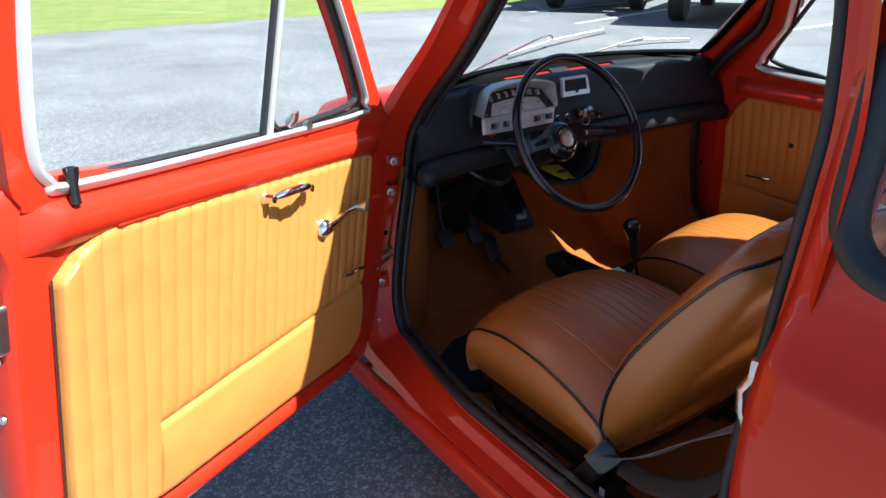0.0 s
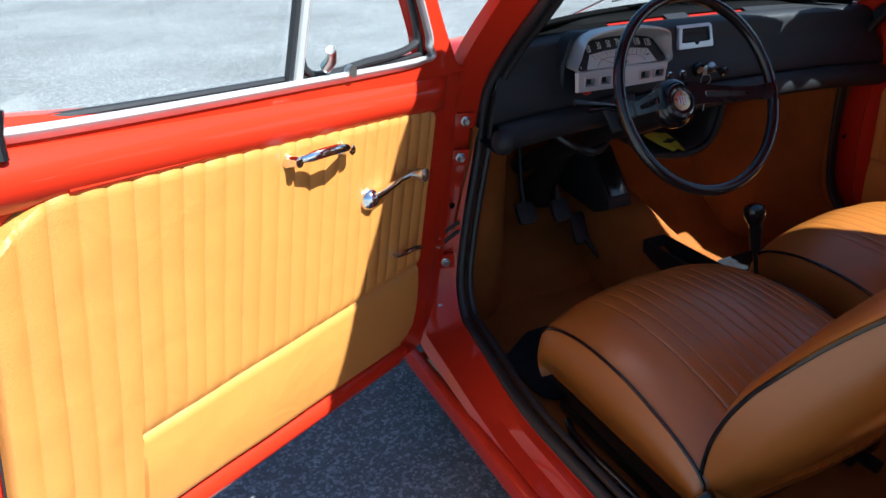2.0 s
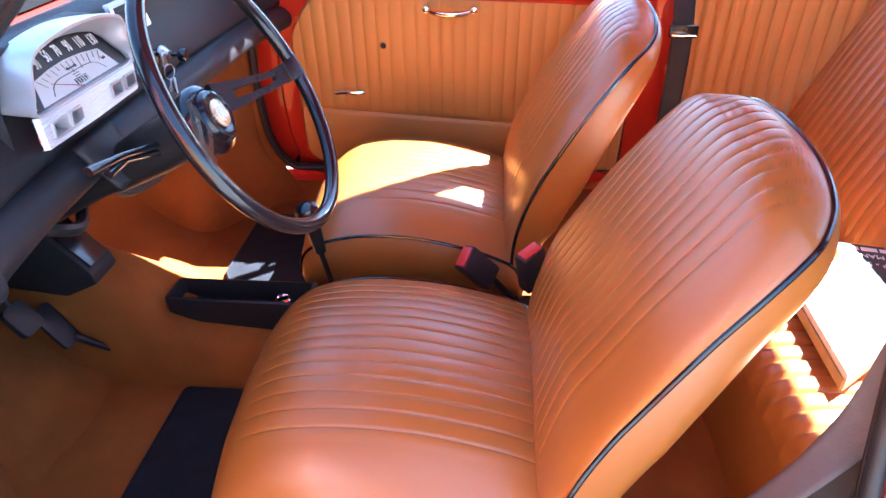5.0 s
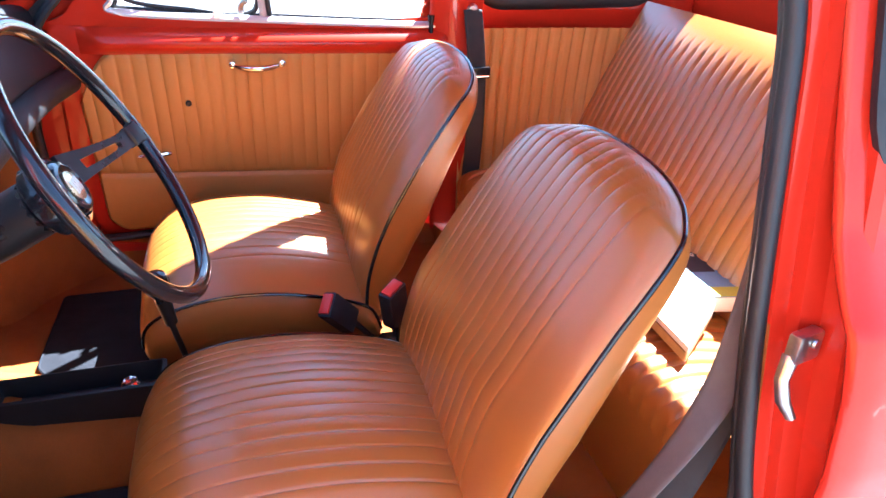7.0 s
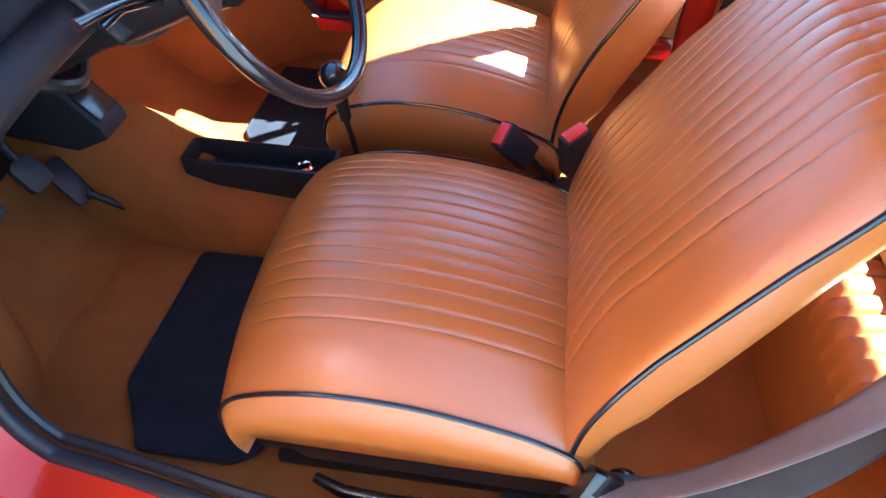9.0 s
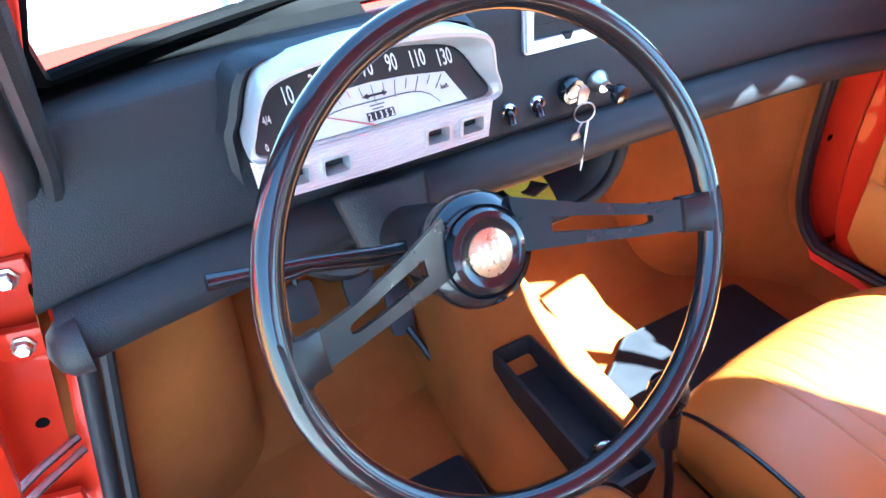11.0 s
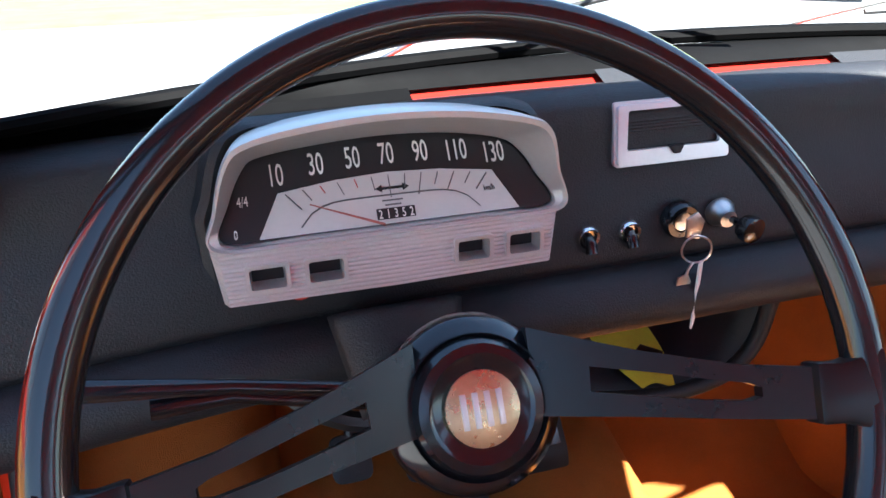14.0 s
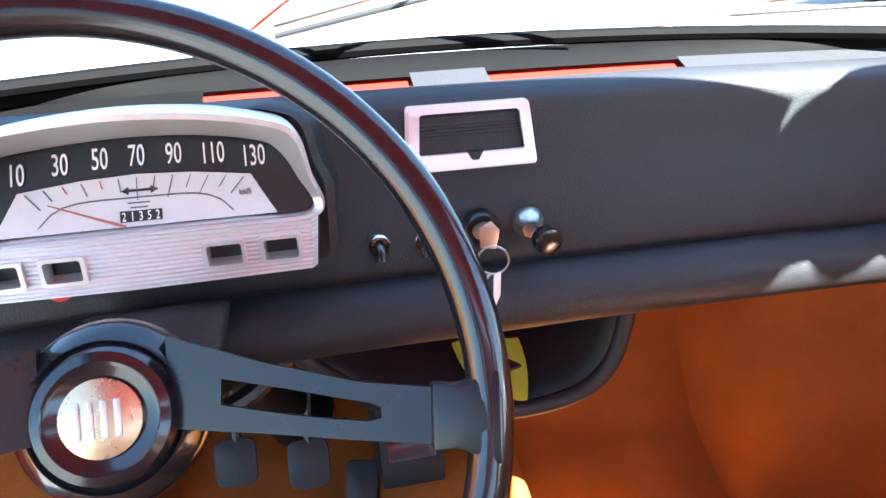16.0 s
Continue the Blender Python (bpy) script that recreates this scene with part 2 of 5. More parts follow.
def prism(poly, w0, w1, fn, bevel=0.0, bm=None):
    """A plate: the outline poly of (u, v), from w0 to w1, placed by fn(u, v, w)."""
    own = bmesh.new()
    a = [own.verts.new((u, v, w0)) for u, v in poly]
    b = [own.verts.new((u, v, w1)) for u, v in poly]
    own.faces.new(a)
    own.faces.new(b)
    for i in range(len(poly)):
        j = (i + 1) % len(poly)
        own.faces.new((a[i], a[j], b[j], b[i]))
    bmesh.ops.recalc_face_normals(own, faces=own.faces)
    if bevel:
        bmesh.ops.bevel(own, geom=own.edges[:], offset=bevel, segments=2, profile=0.6, affect="EDGES", clamp_overlap=True)
    for v in own.verts:
        v.co = fn(*v.co)
    if bm is None:
        return own
    me = bpy.data.meshes.new("tmp")
    own.to_mesh(me)
    own.free()
    bm.from_mesh(me)
    bpy.data.meshes.remove(me)
    return bm


def box(x0, x1, y0, y1, z0, z1, bevel=0.004, m=None, bm=None):
    m = m or Matrix()
    return prism([(x0, y0), (x1, y0), (x1, y1), (x0, y1)], z0, z1, lambda u, v, w: m @ Vector((u, v, w)), bevel, bm)


def frame_ring(outer, inner, w0, w1, fn, bm=None):
    """A frame: the band between two outlines with equally many points, from w0 to w1."""
    bm = bm or bmesh.new()
    n = len(outer)
    L = [[bm.verts.new(fn(p[0], p[1], w)) for p in pts] for pts, w in ((outer, w0), (inner, w0), (inner, w1), (outer, w1))]
    for k in range(4):
        a, b = L[k], L[(k + 1) % 4]
        for i in range(n):
            j = (i + 1) % n
            bm.faces.new((a[i], a[j], b[j], b[i]))
    return bm


def rounded(poly, r, n=5):
    """An outline with its corners rounded by r (a number or one for each corner)."""
    out = []
    m = len(poly)
    for i in range(m):
        p, a, b = Vector(poly[i]), Vector(poly[i - 1]), Vector(poly[(i + 1) % m])
        q = r[i] if isinstance(r, (list, tuple)) else r
        da, db = a - p, b - p
        q = min(q, da.length * 0.49, db.length * 0.49)
        s, e = p + da.normalized() * q, p + db.normalized() * q
        for k in range(n + 1):
            f = k / n
            out.append(tuple(s * (1 - f) ** 2 + p * 2 * f * (1 - f) + e * f * f))
    return out


def lerp_table(t, table):
    """Linear look-up in rows of (t, value)."""
    if t <= table[0][0]:
        return table[0][1]
    for (a, x), (b, y) in zip(table, table[1:]):
        if t <= b:
            return x + (y - x) * (t - a) / (b - a)
    return table[-1][1]


def lettering(name, text, size, m, material, parent, thickness=0.0004, squeeze=1.0):
    """Built-in-font text as a thin mesh at the pose m, centred."""
    cu = bpy.data.curves.new(name, "FONT")
    cu.body, cu.size, cu.align_x, cu.align_y, cu.extrude, cu.resolution_u = text, size, "CENTER", "CENTER", thickness, 3
    tmp = bpy.data.objects.new("tmp", cu)
    scene.collection.objects.link(tmp)
    me = bpy.data.meshes.new_from_object(tmp.evaluated_get(bpy.context.evaluated_depsgraph_get()))
    bpy.data.objects.remove(tmp)
    bpy.data.curves.remove(cu)
    me.transform(m @ Matrix.Diagonal((squeeze, 1, 1, 1)))
    me.name = name
    me.materials.clear()
    me.materials.append(material)
    ob = new(name, me)
    ob.parent = parent
    return ob

# ---- ground and distance ----
tagged(part("ground", grid(lambda u, v: ((u - 0.5) * 1600, (v - 0.5) * 1600, 0), 8, 8), ASPHALT), "grey worn asphalt of a sunlit parking lot", "ground", kind="structure")


def lawn(u, v):
    x = -60 + 130 * u
    y0 = 10.95 + 0.10 * math.sin(x * 0.5) + 0.16 * noise.noise((x * 1.7, 0, 3))
    return (x, y0 + 60 * v ** 2, 0.003 + (0.03 + 0.05 * noise.noise((x * 0.6, v * 20, 0))) * min(1, v * 6))


tagged(part("lawn", grid(lawn, 400, 24), GRASS), "green mown lawn along the asphalt edge", "lawn", kind="structure")

# ---- the car's side shape ----


def lean_in(y, z):
    """How far the passenger side leans in above the window sill, most towards the windscreen; set to place sun patches.
    """
    return 0.064 * min(1.0, max(0.0, (z - 0.93) / 0.28)) * min(1.0, max(0.15, (y + 0.97) / 0.43))


def door_map(side, y, z, off):
    """A point of the closed door: off metres outward from the face of its trim panel."""
    x = 0.574 + (0.69 - z) * 0.145 + off
    return Vector((-x, y, z)) if side < 0 else Vector((x - 0.022 - lean_in(y, z), y, z))


def jamb_x(z):
    return 0.60 + (0.68 - z) * 0.16


OPENING = [(-0.10, 0.252), (-0.045, 0.266), (-0.008, 0.325), (0.004, 0.42), (0.003, 0.55), (-0.008, 0.68), (-0.060, 0.795), (-0.20, 0.935), (-0.31, 1.07), (-0.41, 1.185),
           (-0.60, 1.232), (-0.80, 1.224), (-0.905, 1.15), (-0.950, 0.97), (-0.956, 0.84), (-0.957, 0.70), (-0.960, 0.52), (-0.964, 0.40), (-0.945, 0.295), (-0.88, 0.252), (-0.60, 0.246), (-0.35, 0.247)]
DOOR_LOOP = [(p.x, p.y) for p in spline([(a, b, 0) for a, b in OPENING], 132, closed=True)]


def lifted(pts):
    """The passenger side's outline, its unseen top made a little taller towards the roof to let sun patches in."""
    out = []
    for y, z in pts:
        k = min(1, max(0, (z - 0.92) / 0.15))
        out.append((y + (0.055 * k * min(1, max(0, (y + 0.75) / 0.2))), z + 0.055 * k))
    return out


def grown(pts, d):
    """The closed outline pushed outward by d."""
    out = []
    n = len(pts)
    cx, cy = sum(p[0] for p in pts) / n, sum(p[1] for p in pts) / n
    for i in range(n):
        a, b = Vector(pts[i - 1]), Vector(pts[(i + 1) % n])
        t = (b - a).normalized()
        nrm = Vector((t.y, -t.x))
        if nrm.dot(Vector(pts[i]) - Vector((cx, cy))) < 0:
            nrm = -nrm
        out.append((pts[i][0] + nrm.x * d, pts[i][1] + nrm.y * d))
    return out


car = thing("car", "small vintage red two-door car, driver's door standing open", "car", (0, 0, 0))


def side_pt(side, y, z, off):
    x = jamb_x(z) + off
    return Vector((-x, y, z)) if side < 0 else Vector((x - 0.022 - lean_in(y, z), y, z))


def front_share(y, z):
    """1 on the hinge pillar, fading out along the sill and up the windscreen pillar."""
    a = min(1, max(0, (y + 0.42) / 0.40)) if z < 0.5 else 1.0
    b = min(1, max(0, (1.06 - z) / 0.26))
    return a * a * (3 - 2 * a) * b if y > -0.42 else 0.0


for side in (-1, 1):
    LOOP = DOOR_LOOP if side < 0 else lifted(DOOR_LOOP)
    # painted jamb round the opening: stepped behind, a flat hinge face in front
    inset = [-0.045 * front_share(y, z) * (1 - 0.4 * min(1, max(0, (z - 0.62) / 0.12))) for y, z in LOOP]
    share = [front_share(y, z) for y, z in LOOP]
    bm = bmesh.new()
    rows = []
    for d0, o0, d1, o1 in ((0.0, 0.0, 0.0, -0.028), (0.018, 0.002, 0.004, -0.026), (0.022, 0.016, 0.008, -0.022), (0.044, 0.022, 0.012, 0.020), (0.050, 0.050, 0.016, 0.048), (0.060, 0.056, 0.040, 0.056)):
        a, b = grown(LOOP, d0), grown(LOOP, d1)
        rows.append([bm.verts.new(side_pt(side, p[0] + (q[0] - p[0]) * f, p[1] + (q[1] - p[1]) * f, i0 if d0 == 0 else o0 + (o1 - o0) * f)) for p, q, f, i0 in zip(a, b, share, inset)])
    for a, b in zip(rows, rows[1:]):
        for i in range(len(a)):
            j = (i + 1) % len(a)
            bm.faces.new((a[i], a[j], b[j], b[i]))
    part("door_jamb", bm, RED, car, "red painted door jamb")
    shift = [-0.012 * min(1, max(0, (z - 0.36) / 0.25)) * min(1, max(0, (-0.72 - y) / 0.12)) for y, z in LOOP]
    inner = [side_pt(side, y + 0.035 * f, z - 0.06 * min(1, max(0, (0.31 - z) / 0.05)) * (1 - f), ((-0.05 if z < 0.66 else -0.028) * (1 - f) + (i0 - 0.008) * f) if y > -0.7 else d - 0.004) for (y, z), d, i0, f in zip(grown(LOOP, -0.004), shift, inset, share)]
    outer = [side_pt(side, y, z, i0) for (y, z), i0 in zip(LOOP, inset)]
    for nm, m_, test in (("jamb_carpet", CARPET, lambda z, y: z < 0.66), ("jamb_lining", BLACK_VINYL, lambda z, y: z >= 0.66 and y > -0.7), ("jamb_lining", RED, lambda z, y: z >= 0.66 and y <= -0.7)):
        bm = bmesh.new()
        for i in range(len(LOOP)):
            j = (i + 1) % len(LOOP)
            if test(LOOP[i][1], LOOP[i][0]):
                bm.faces.new([bm.verts.new(p) for p in (inner[i], inner[j], outer[j], outer[i])])
        part(nm, bm, m_, car)
    seal = tube([side_pt(side, y + (0.010 if d < -0.004 else 0.010 * d / -0.004), z, 0.002 + d + i0) for (y, z), d, i0 in zip(LOOP, shift, inset)], 0.0105, 10, closed=True, flat=1.0)
    s = part("door_seal", seal, RUBBER, car, "black rubber door seal")
    part("seal_lip", tube([side_pt(side, y, z, -0.017 + 0.8 * d + i0) for (y, z), d, i0 in zip(grown(LOOP, -0.006), shift, inset)], 0.0075, 8, closed=True), RUBBER, s)

# rear quarters
QUARTER = [(0.12, 0.60), (0.20, 0.655), (0.35, 0.700), (0.50, 0.712), (0.60, 0.705), (0.665, 0.690), (0.695, 0.670), (0.72, 0.656), (0.76, 0.638), (0.85, 0.612), (1.0, 0.578), (1.13, 0.525)]


def quarter_fn(side):
    def fn(u, v):
        y = -0.992 - 0.77 * u
        z = 0.12 + 1.01 * v
        x = lerp_table(z, QUARTER) - 0.10 * u ** 2
        edge = max(0.0, 1 - u / 0.05)
        x -= 0.012 * edge ** 2
        return (-x if side < 0 else x - 0.022, y + 0.04 * max(0, z - 0.45), z)
    return fn


def quarter_x(y, z):
    u = (-0.992 + 0.04 * max(0, z - 0.45) - y) / 0.77
    return lerp_table(z, QUARTER) - 0.10 * u ** 2


WIN_Q = rounded([(-1.004, 1.06), (-1.020, 0.797), (-1.50, 0.81), (-1.36, 1.06)], [0.06, 0.085, 0.08, 0.08], 8)
for side in (-1, 1):
    fn = quarter_fn(side)
    bm = grid(fn, 60, 90)
    # cut the quarter window out of the skin
    dead = []
    for f in bm.faces:
        c = f.calc_center_median()
        inside = False
        for i in range(len(WIN_Q)):
            (y0, z0), (y1, z1) = WIN_Q[i - 1], WIN_Q[i]
            if (z0 > c.z) != (z1 > c.z) and c.y < (y1 - y0) * (c.z - z0) / (z1 - z0) + y0:
                inside = not inside
        if inside:
            dead.append(f)
    bmesh.ops.delete(bm, geom=dead, context="FACES")
    q = thick(part("rear_quarter", bm, RED, car, "red rear quarter panel"), 0.004)
    put_q = lambda y, z, o=0.0, s=side: Vector((-(quarter_x(y, z) + o), y, z)) if s < 0 else Vector((quarter_x(y, z) + o - 0.022, y, z))
    part("quarter_window_seal", tube([put_q(y, z, 0.002) for y, z in WIN_Q], 0.021, 10, closed=True, flat=0.55, up=(0, 0, 1)), RUBBER, q, "black rubber window seal")
    bm = bmesh.new()
    bm.faces.new([bm.verts.new(put_q(y, z, -0.004)) for y, z in WIN_Q])
    g = part("quarter_glass", bm, GLASS, q, smooth=False)
    g.visible_shadow = False

# sill, front fender and bonnet
for side in (-1, 1):
    prof = [(0.055, 0.196), (0.068, 0.185), (0.070, 0.165), (0.060, 0.13), (0.03, 0.115), (-0.02, 0.115)]
    bm = grid(lambda u, v: side_pt(side, 0.06 - 1.09 * u, 0.2, 0) + Vector(((-1 if side < 0 else 1) * (prof[round(v * 5)][0] - 0.0), 0, prof[round(v * 5)][1] - 0.2)), 30, 5)
    thick(part("sill", bm, RED, car, "red painted door sill"), 0.003)


def bonnet_z(x, y):
    ax = abs(x)
    crown = 0.830 - 0.16 * max(0, y - 0.05) - 0.22 * max(0, y - 0.45) ** 2
    mid = crown - 0.16 * ax * ax
    wing = 0.745 - 0.10 * y - 0.28 * max(0, y - 0.35) ** 2 - 2.2 * max(0, ax - 0.50) ** 2
    f = min(1, max(0, (ax - 0.36) / 0.12))
    f = f * f * (3 - 2 * f)
    valley = -0.016 * math.exp(-((ax - 0.415) / 0.03) ** 2)
    return mid * (1 - f) + wing * f + valley


def base_y(x):
    return 0.088 - 0.34 * x * x


def bonnet(u, v):
    x = -0.665 + 1.33 * u
    y0 = base_y(x) + 0.012 if abs(x) < 0.5 else base_y(0.5) + 0.01 + 0.5 * (abs(x) - 0.5)
    y = y0 + (0.86 - 0.3 * x * x - y0) * v
    return (x - 0.011, y, bonnet_z(x, y))


part("bonnet", grid(bonnet, 110, 50), RED, car, "red front bonnet and wings")
for side in (-1, 1):
    def wing(u, v, s=side):
        y = 0.030 + 0.645 * u
        z = 0.15 + (min(0.75, bonnet_z(0.625, y) + 0.004) - 0.15) * v
        x = 0.655 + 0.03 * math.sin(math.pi * min(1, v * 1.1)) - 0.05 * v ** 4 - 0.05 * u ** 3
        if (y - 0.42) ** 2 + (z - 0.18) ** 2 < 0.26 ** 2 and z < 0.42:
            z = 0.18 + math.sqrt(max(0, 0.26 ** 2 - (y - 0.42) ** 2))
        return (s * x - 0.011, y, z)
    thick(part("front_wing", grid(wing, 40, 30), RED, car, "red front wing side"), 0.003)
    # front wheel
    m = pose(s_x := side * 0.56 - 0.011, 0.42, 0.245, 0, 90 * side, 0)
    w = part("wheel", lathe([(0.09, -0.05), (0.17, -0.06), (0.225, -0.055), (0.243, -0.03), (0.245, 0.02), (0.235, 0.05), (0.19, 0.062), (0.165, 0.055), (0.06, 0.05)], m, 36), TYRE, car, "black tyre on a steel wheel")
    part("wheel_rim", lathe([(0.02, 0.066), (0.08, 0.066), (0.12, 0.05), (0.155, 0.058), (0.168, 0.061)], m, 32), STEEL, w)

# roof, screen frame and screen


# unseen; its crown and right edge are shaped for where sun falls inside
def roof(u, v):
    x = -0.495 + (0.925 + 0.065 * v) * u
    y = -0.275 - 1.03 * v
    return (x - 0.011, y, 1.262 + 0.10 * (1 - abs(2 * u - 1) ** 2.6) - 0.03 * (2 * v - 1) ** 4 - 0.01 * (1 - v))


thick(part("roof", grid(roof, 30, 30), RED, car, "red roof"), 0.02)


def screen(u, v, grow=0.0):
    x = (-0.5 + u)
    k = 1.06 - 0.16 * v
    xx = x * k * 1.0
    y = base_y(xx) * (1 - v) + (-0.310 - 0.25 * xx * xx) * v
    z = (0.848 - 0.06 * xx * xx) * (1 - v) + 1.20 * v
    return Vector((xx - 0.011, y - 0.012, z + 0.004))


g = part("windscreen", grid(lambda u, v: screen(u, v), 24, 10), GLASS, car, "curved clear windscreen")
g.visible_shadow = False
edge = [screen(0.02 + 0.96 * k / 20, 0) for k in range(21)] + [screen(0.99, 0.03)] + [screen(1, k / 8) for k in range(1, 8)] + [screen(0.98 - 0.96 * k / 20, 1) for k in range(21)] + [screen(0, 1 - k / 8) for k in range(1, 8)] + [screen(0.01, 0.03)]
part("windscreen_seal", tube(edge, [0.0065] * 21 + [0.010] * (len(edge) - 21), 8, closed=True), RUBBER_SHADED, car, "black rubber windscreen seal")
for side in (-1, 1):
    e = 0.0 if side < 0 else 1.0
    a = [screen(e, k / 10) + Vector((side * (0.028 if side < 0 else 0.050), -0.004, 0.0)) for k in range(-1, 11)]
    bm = tube(a, [(0.036 - 0.008 * k / 11) * (1 if side < 0 else 1.45) for k in range(12)], 12, flat=0.75, up=(1, 0, 0))
    part("windscreen_pillar", bm, RED, car, "red windscreen pillar")
    # roof rail over the door and rear pillar
    # passenger rail, out of view, is moved up and in to pass sun
    up, sx = (0.050, 0.437) if side > 0 else (0.0, -0.495)
    rail = spline([(sx - 0.011, -0.35, 1.195 + up), (sx * 0.99 - 0.011, -0.6, 1.272 + up), ((sx * 0.98 if side < 0 else 0.474) - 0.011, -0.9, 1.265), (side * 0.47 - 0.011, -1.25, 1.19), (side * 0.48 - 0.011, -1.5, 0.98)], 20)
    part("roof_rail", tube(rail, 0.032, 12), RED, car, "red roof rail")
    # body side behind the seats, inside trim and rear pillar
    pil = spline([(side * 0.56 - 0.011, -1.54, 0.72), (side * 0.52 - 0.011, -1.52, 0.9), (side * 0.49 - 0.011, -1.48, 1.0)], 12)
    part("rear_pillar", tube(pil, 0.06, 10), RED, car, "red rear pillar")
# tail below the rear window; the panel above is unseen, added to block sun
thick(part("tail_panel", grid(lambda u, v: (-0.60 + 1.20 * u - 0.011, -1.52 - 0.18 * (1 - v) - 0.05 * (1 - (2 * u - 1) ** 2), 0.15 + 0.80 * v), 16, 10), RED, car, "red tail panel"), 0.01)
bm = grid(lambda u, v: (-0.44 + 0.88 * u - 0.011, -1.53 + 0.125 * v, 0.95 + 0.155 * v), 8, 4)
thick(part("rear_header", grid(lambda u, v: (-0.46 + 0.92 * u - 0.011, -1.408 + 0.13 * v, 1.103 + 0.15 * v), 8, 4), RED, car, "unseen red panel added over the rear window to block sun"), 0.012)
g = part("rear_window", bm, GLASS, car)
g.visible_shadow = False

# ---- floor, tunnel, bulkhead ----
floor = part("floor_carpet", grid(lambda u, v: ((-0.665 + 1.308 * u) * (1 if v > 0.34 else 0.88), -1.5 + 1.65 * v, 0.148 + 0.004 * noise.noise((u * 14, v * 18, 2)) + 0.045 * max(0, abs(2 * u - 1) - 0.955) / 0.045), 80, 90), CARPET, car, "brown carpeted car floor")
TUN_TOP = [(-1.2, 0.24), (-0.25, 0.238), (-0.05, 0.255), (0.02, 0.282), (0.14, 0.335), (0.36, 0.40)]


def tunnel(u, v):
    y = -1.1 + 1.46 * v
    top = lerp_table(y, TUN_TOP)
    a = (u - 0.5) * 2
    half = 0.135 - 0.022 * min(1, max(0, (y + 0.02) / 0.15))
    x = half * (abs(a) ** 0.8) * (1 if a > 0 else -1)
    f = max(0.0, 1 - (abs(a) ** 3.2))
    return (x - 0.03, y, 0.13 + (top - 0.13) * f ** 0.55)


part("tunnel_carpet", grid(tunnel, 40, 70), CARPET, car, "brown carpet over the centre tunnel")


def toe(u, v):
    x = -0.60 + 1.18 * u
    s = v
    pts = [(0.10, 0.146), (0.17, 0.17), (0.27, 0.25), (0.325, 0.36), (0.335, 0.52), (0.32, 0.68)]
    k = min(int(s * 5), 4)
    f = s * 5 - k
    y = pts[k][0] * (1 - f) + pts[k + 1][0] * f
    z = pts[k][1] * (1 - f) + pts[k + 1][1] * f
    return (x, y + 0.006 * noise.noise((u * 8, v * 6, 5)), z)


part("toe_board_carpet", grid(toe, 40, 25), CARPET, car, "brown carpeted toe board")
for side in (-1, 1):
    plan = spline([(0.612, 0.016, 0), (0.595, 0.022, 0), (0.572, 0.034, 0), (0.52, 0.062, 0), (0.45, 0.097, 0), (0.405, 0.14, 0), (0.388, 0.22, 0), (0.375, 0.36, 0)], 30)

    if side > 0:
        plan = spline([(0.592, 0.020, 0), (0.580, 0.024, 0), (0.560, 0.036, 0), (0.52, 0.062, 0), (0.45, 0.097, 0), (0.405, 0.14, 0), (0.388, 0.22, 0), (0.375, 0.36, 0)], 30)

    def kick(u, v, s=side):
        p = plan[round(u * 29)]
        z = 0.14 + 0.53 * v
        k = (1 - u) ** 4
        dy = -0.20 * max(0, z - 0.42) - 0.50 * max(0, 0.34 - z)
        return (s * (p.x + 0.16 * (0.45 - z) * k) - 0.011, p.y + dy * k, z)
    part("kick_panel", grid(kick, 29, 16), CARPET, car, "brown carpeted footwell side")

# painted pillars between door opening and rear side trim
for side in (-1, 1):
    def pillar(u, v, s=side):
        z = 0.17 + (0.96 if s < 0 else 0.925) * v
        y = -0.885 - 0.13 * u if s > 0 else -0.972 - 0.05 * u
        return (s * (jamb_x(z) - 0.030 - 0.012 * math.sin(math.pi * u)) - 0.011, y - 0.07 * max(0, 0.75 - z), z)
    thick(part("door_pillar", grid(pillar, 8, 24), RED, car, "red painted door pillar"), 0.004)

# ---- rear bench and rear side trim ----


def pleats(x, pitch, depth, width=0.0035, start=0.0):
    d = (x - start) / pitch
    d = abs(d - round(d)) * pitch
    return depth * math.exp(-(d / width) ** 2)


rear = thing("rear_seat", "tan leather rear bench with vertical pleats, behind the front seats", "seat")
BC = [(-0.975, 0.15), (-0.968, 0.30), (-0.962, 0.37), (-0.985, 0.408), (-1.06, 0.415), (-1.20, 0.385), (-1.30, 0.36)]


def bench(u, v):
    x = -0.53 + 1.04 * u
    k = min(int(v * 6), 5)
    f = v * 6 - k
    p0, p1, p2, p3 = (Vector((*BC[min(max(k + d, 0), 6)], 0)) for d in (-1, 0, 1, 2))
    p = 0.5 * ((2 * p1) + (p2 - p0) * f + (2 * p0 - 5 * p1 + 4 * p2 - p3) * f * f + (3 * p1 - p0 - 3 * p2 + p3) * f ** 3)
    g = pleats(x, 0.032, 0.006, 0.004) if 0.3 < v < 0.96 else 0
    side_drop = 0.03 * max(0, abs(2 * u - 1) - 0.93) / 0.07
    return (x, p.x + (g if v < 0.5 else 0) * 0.4, p.y - (g if v > 0.4 else 0) - side_drop * v)


part("cushion", grid(bench, 270, 36), LEATHER, rear)


def bench_back(u, v):
    x = -0.54 + 1.06 * u
    z = 0.36 + 0.46 * v
    y = -1.235 - 0.20 * v
    puff = 0.045 * (1 - abs(2 * u - 1) ** 4) ** 0.7 * (1 - abs(2 * v - 1) ** 5)
    g = pleats(x, 0.032, 0.005, 0.004) if 0.12 < v < 0.9 else 0
    w = 1 - 0.16 * max(0, v - 0.55) ** 1.5
    return (x * w, y + puff - g, z)


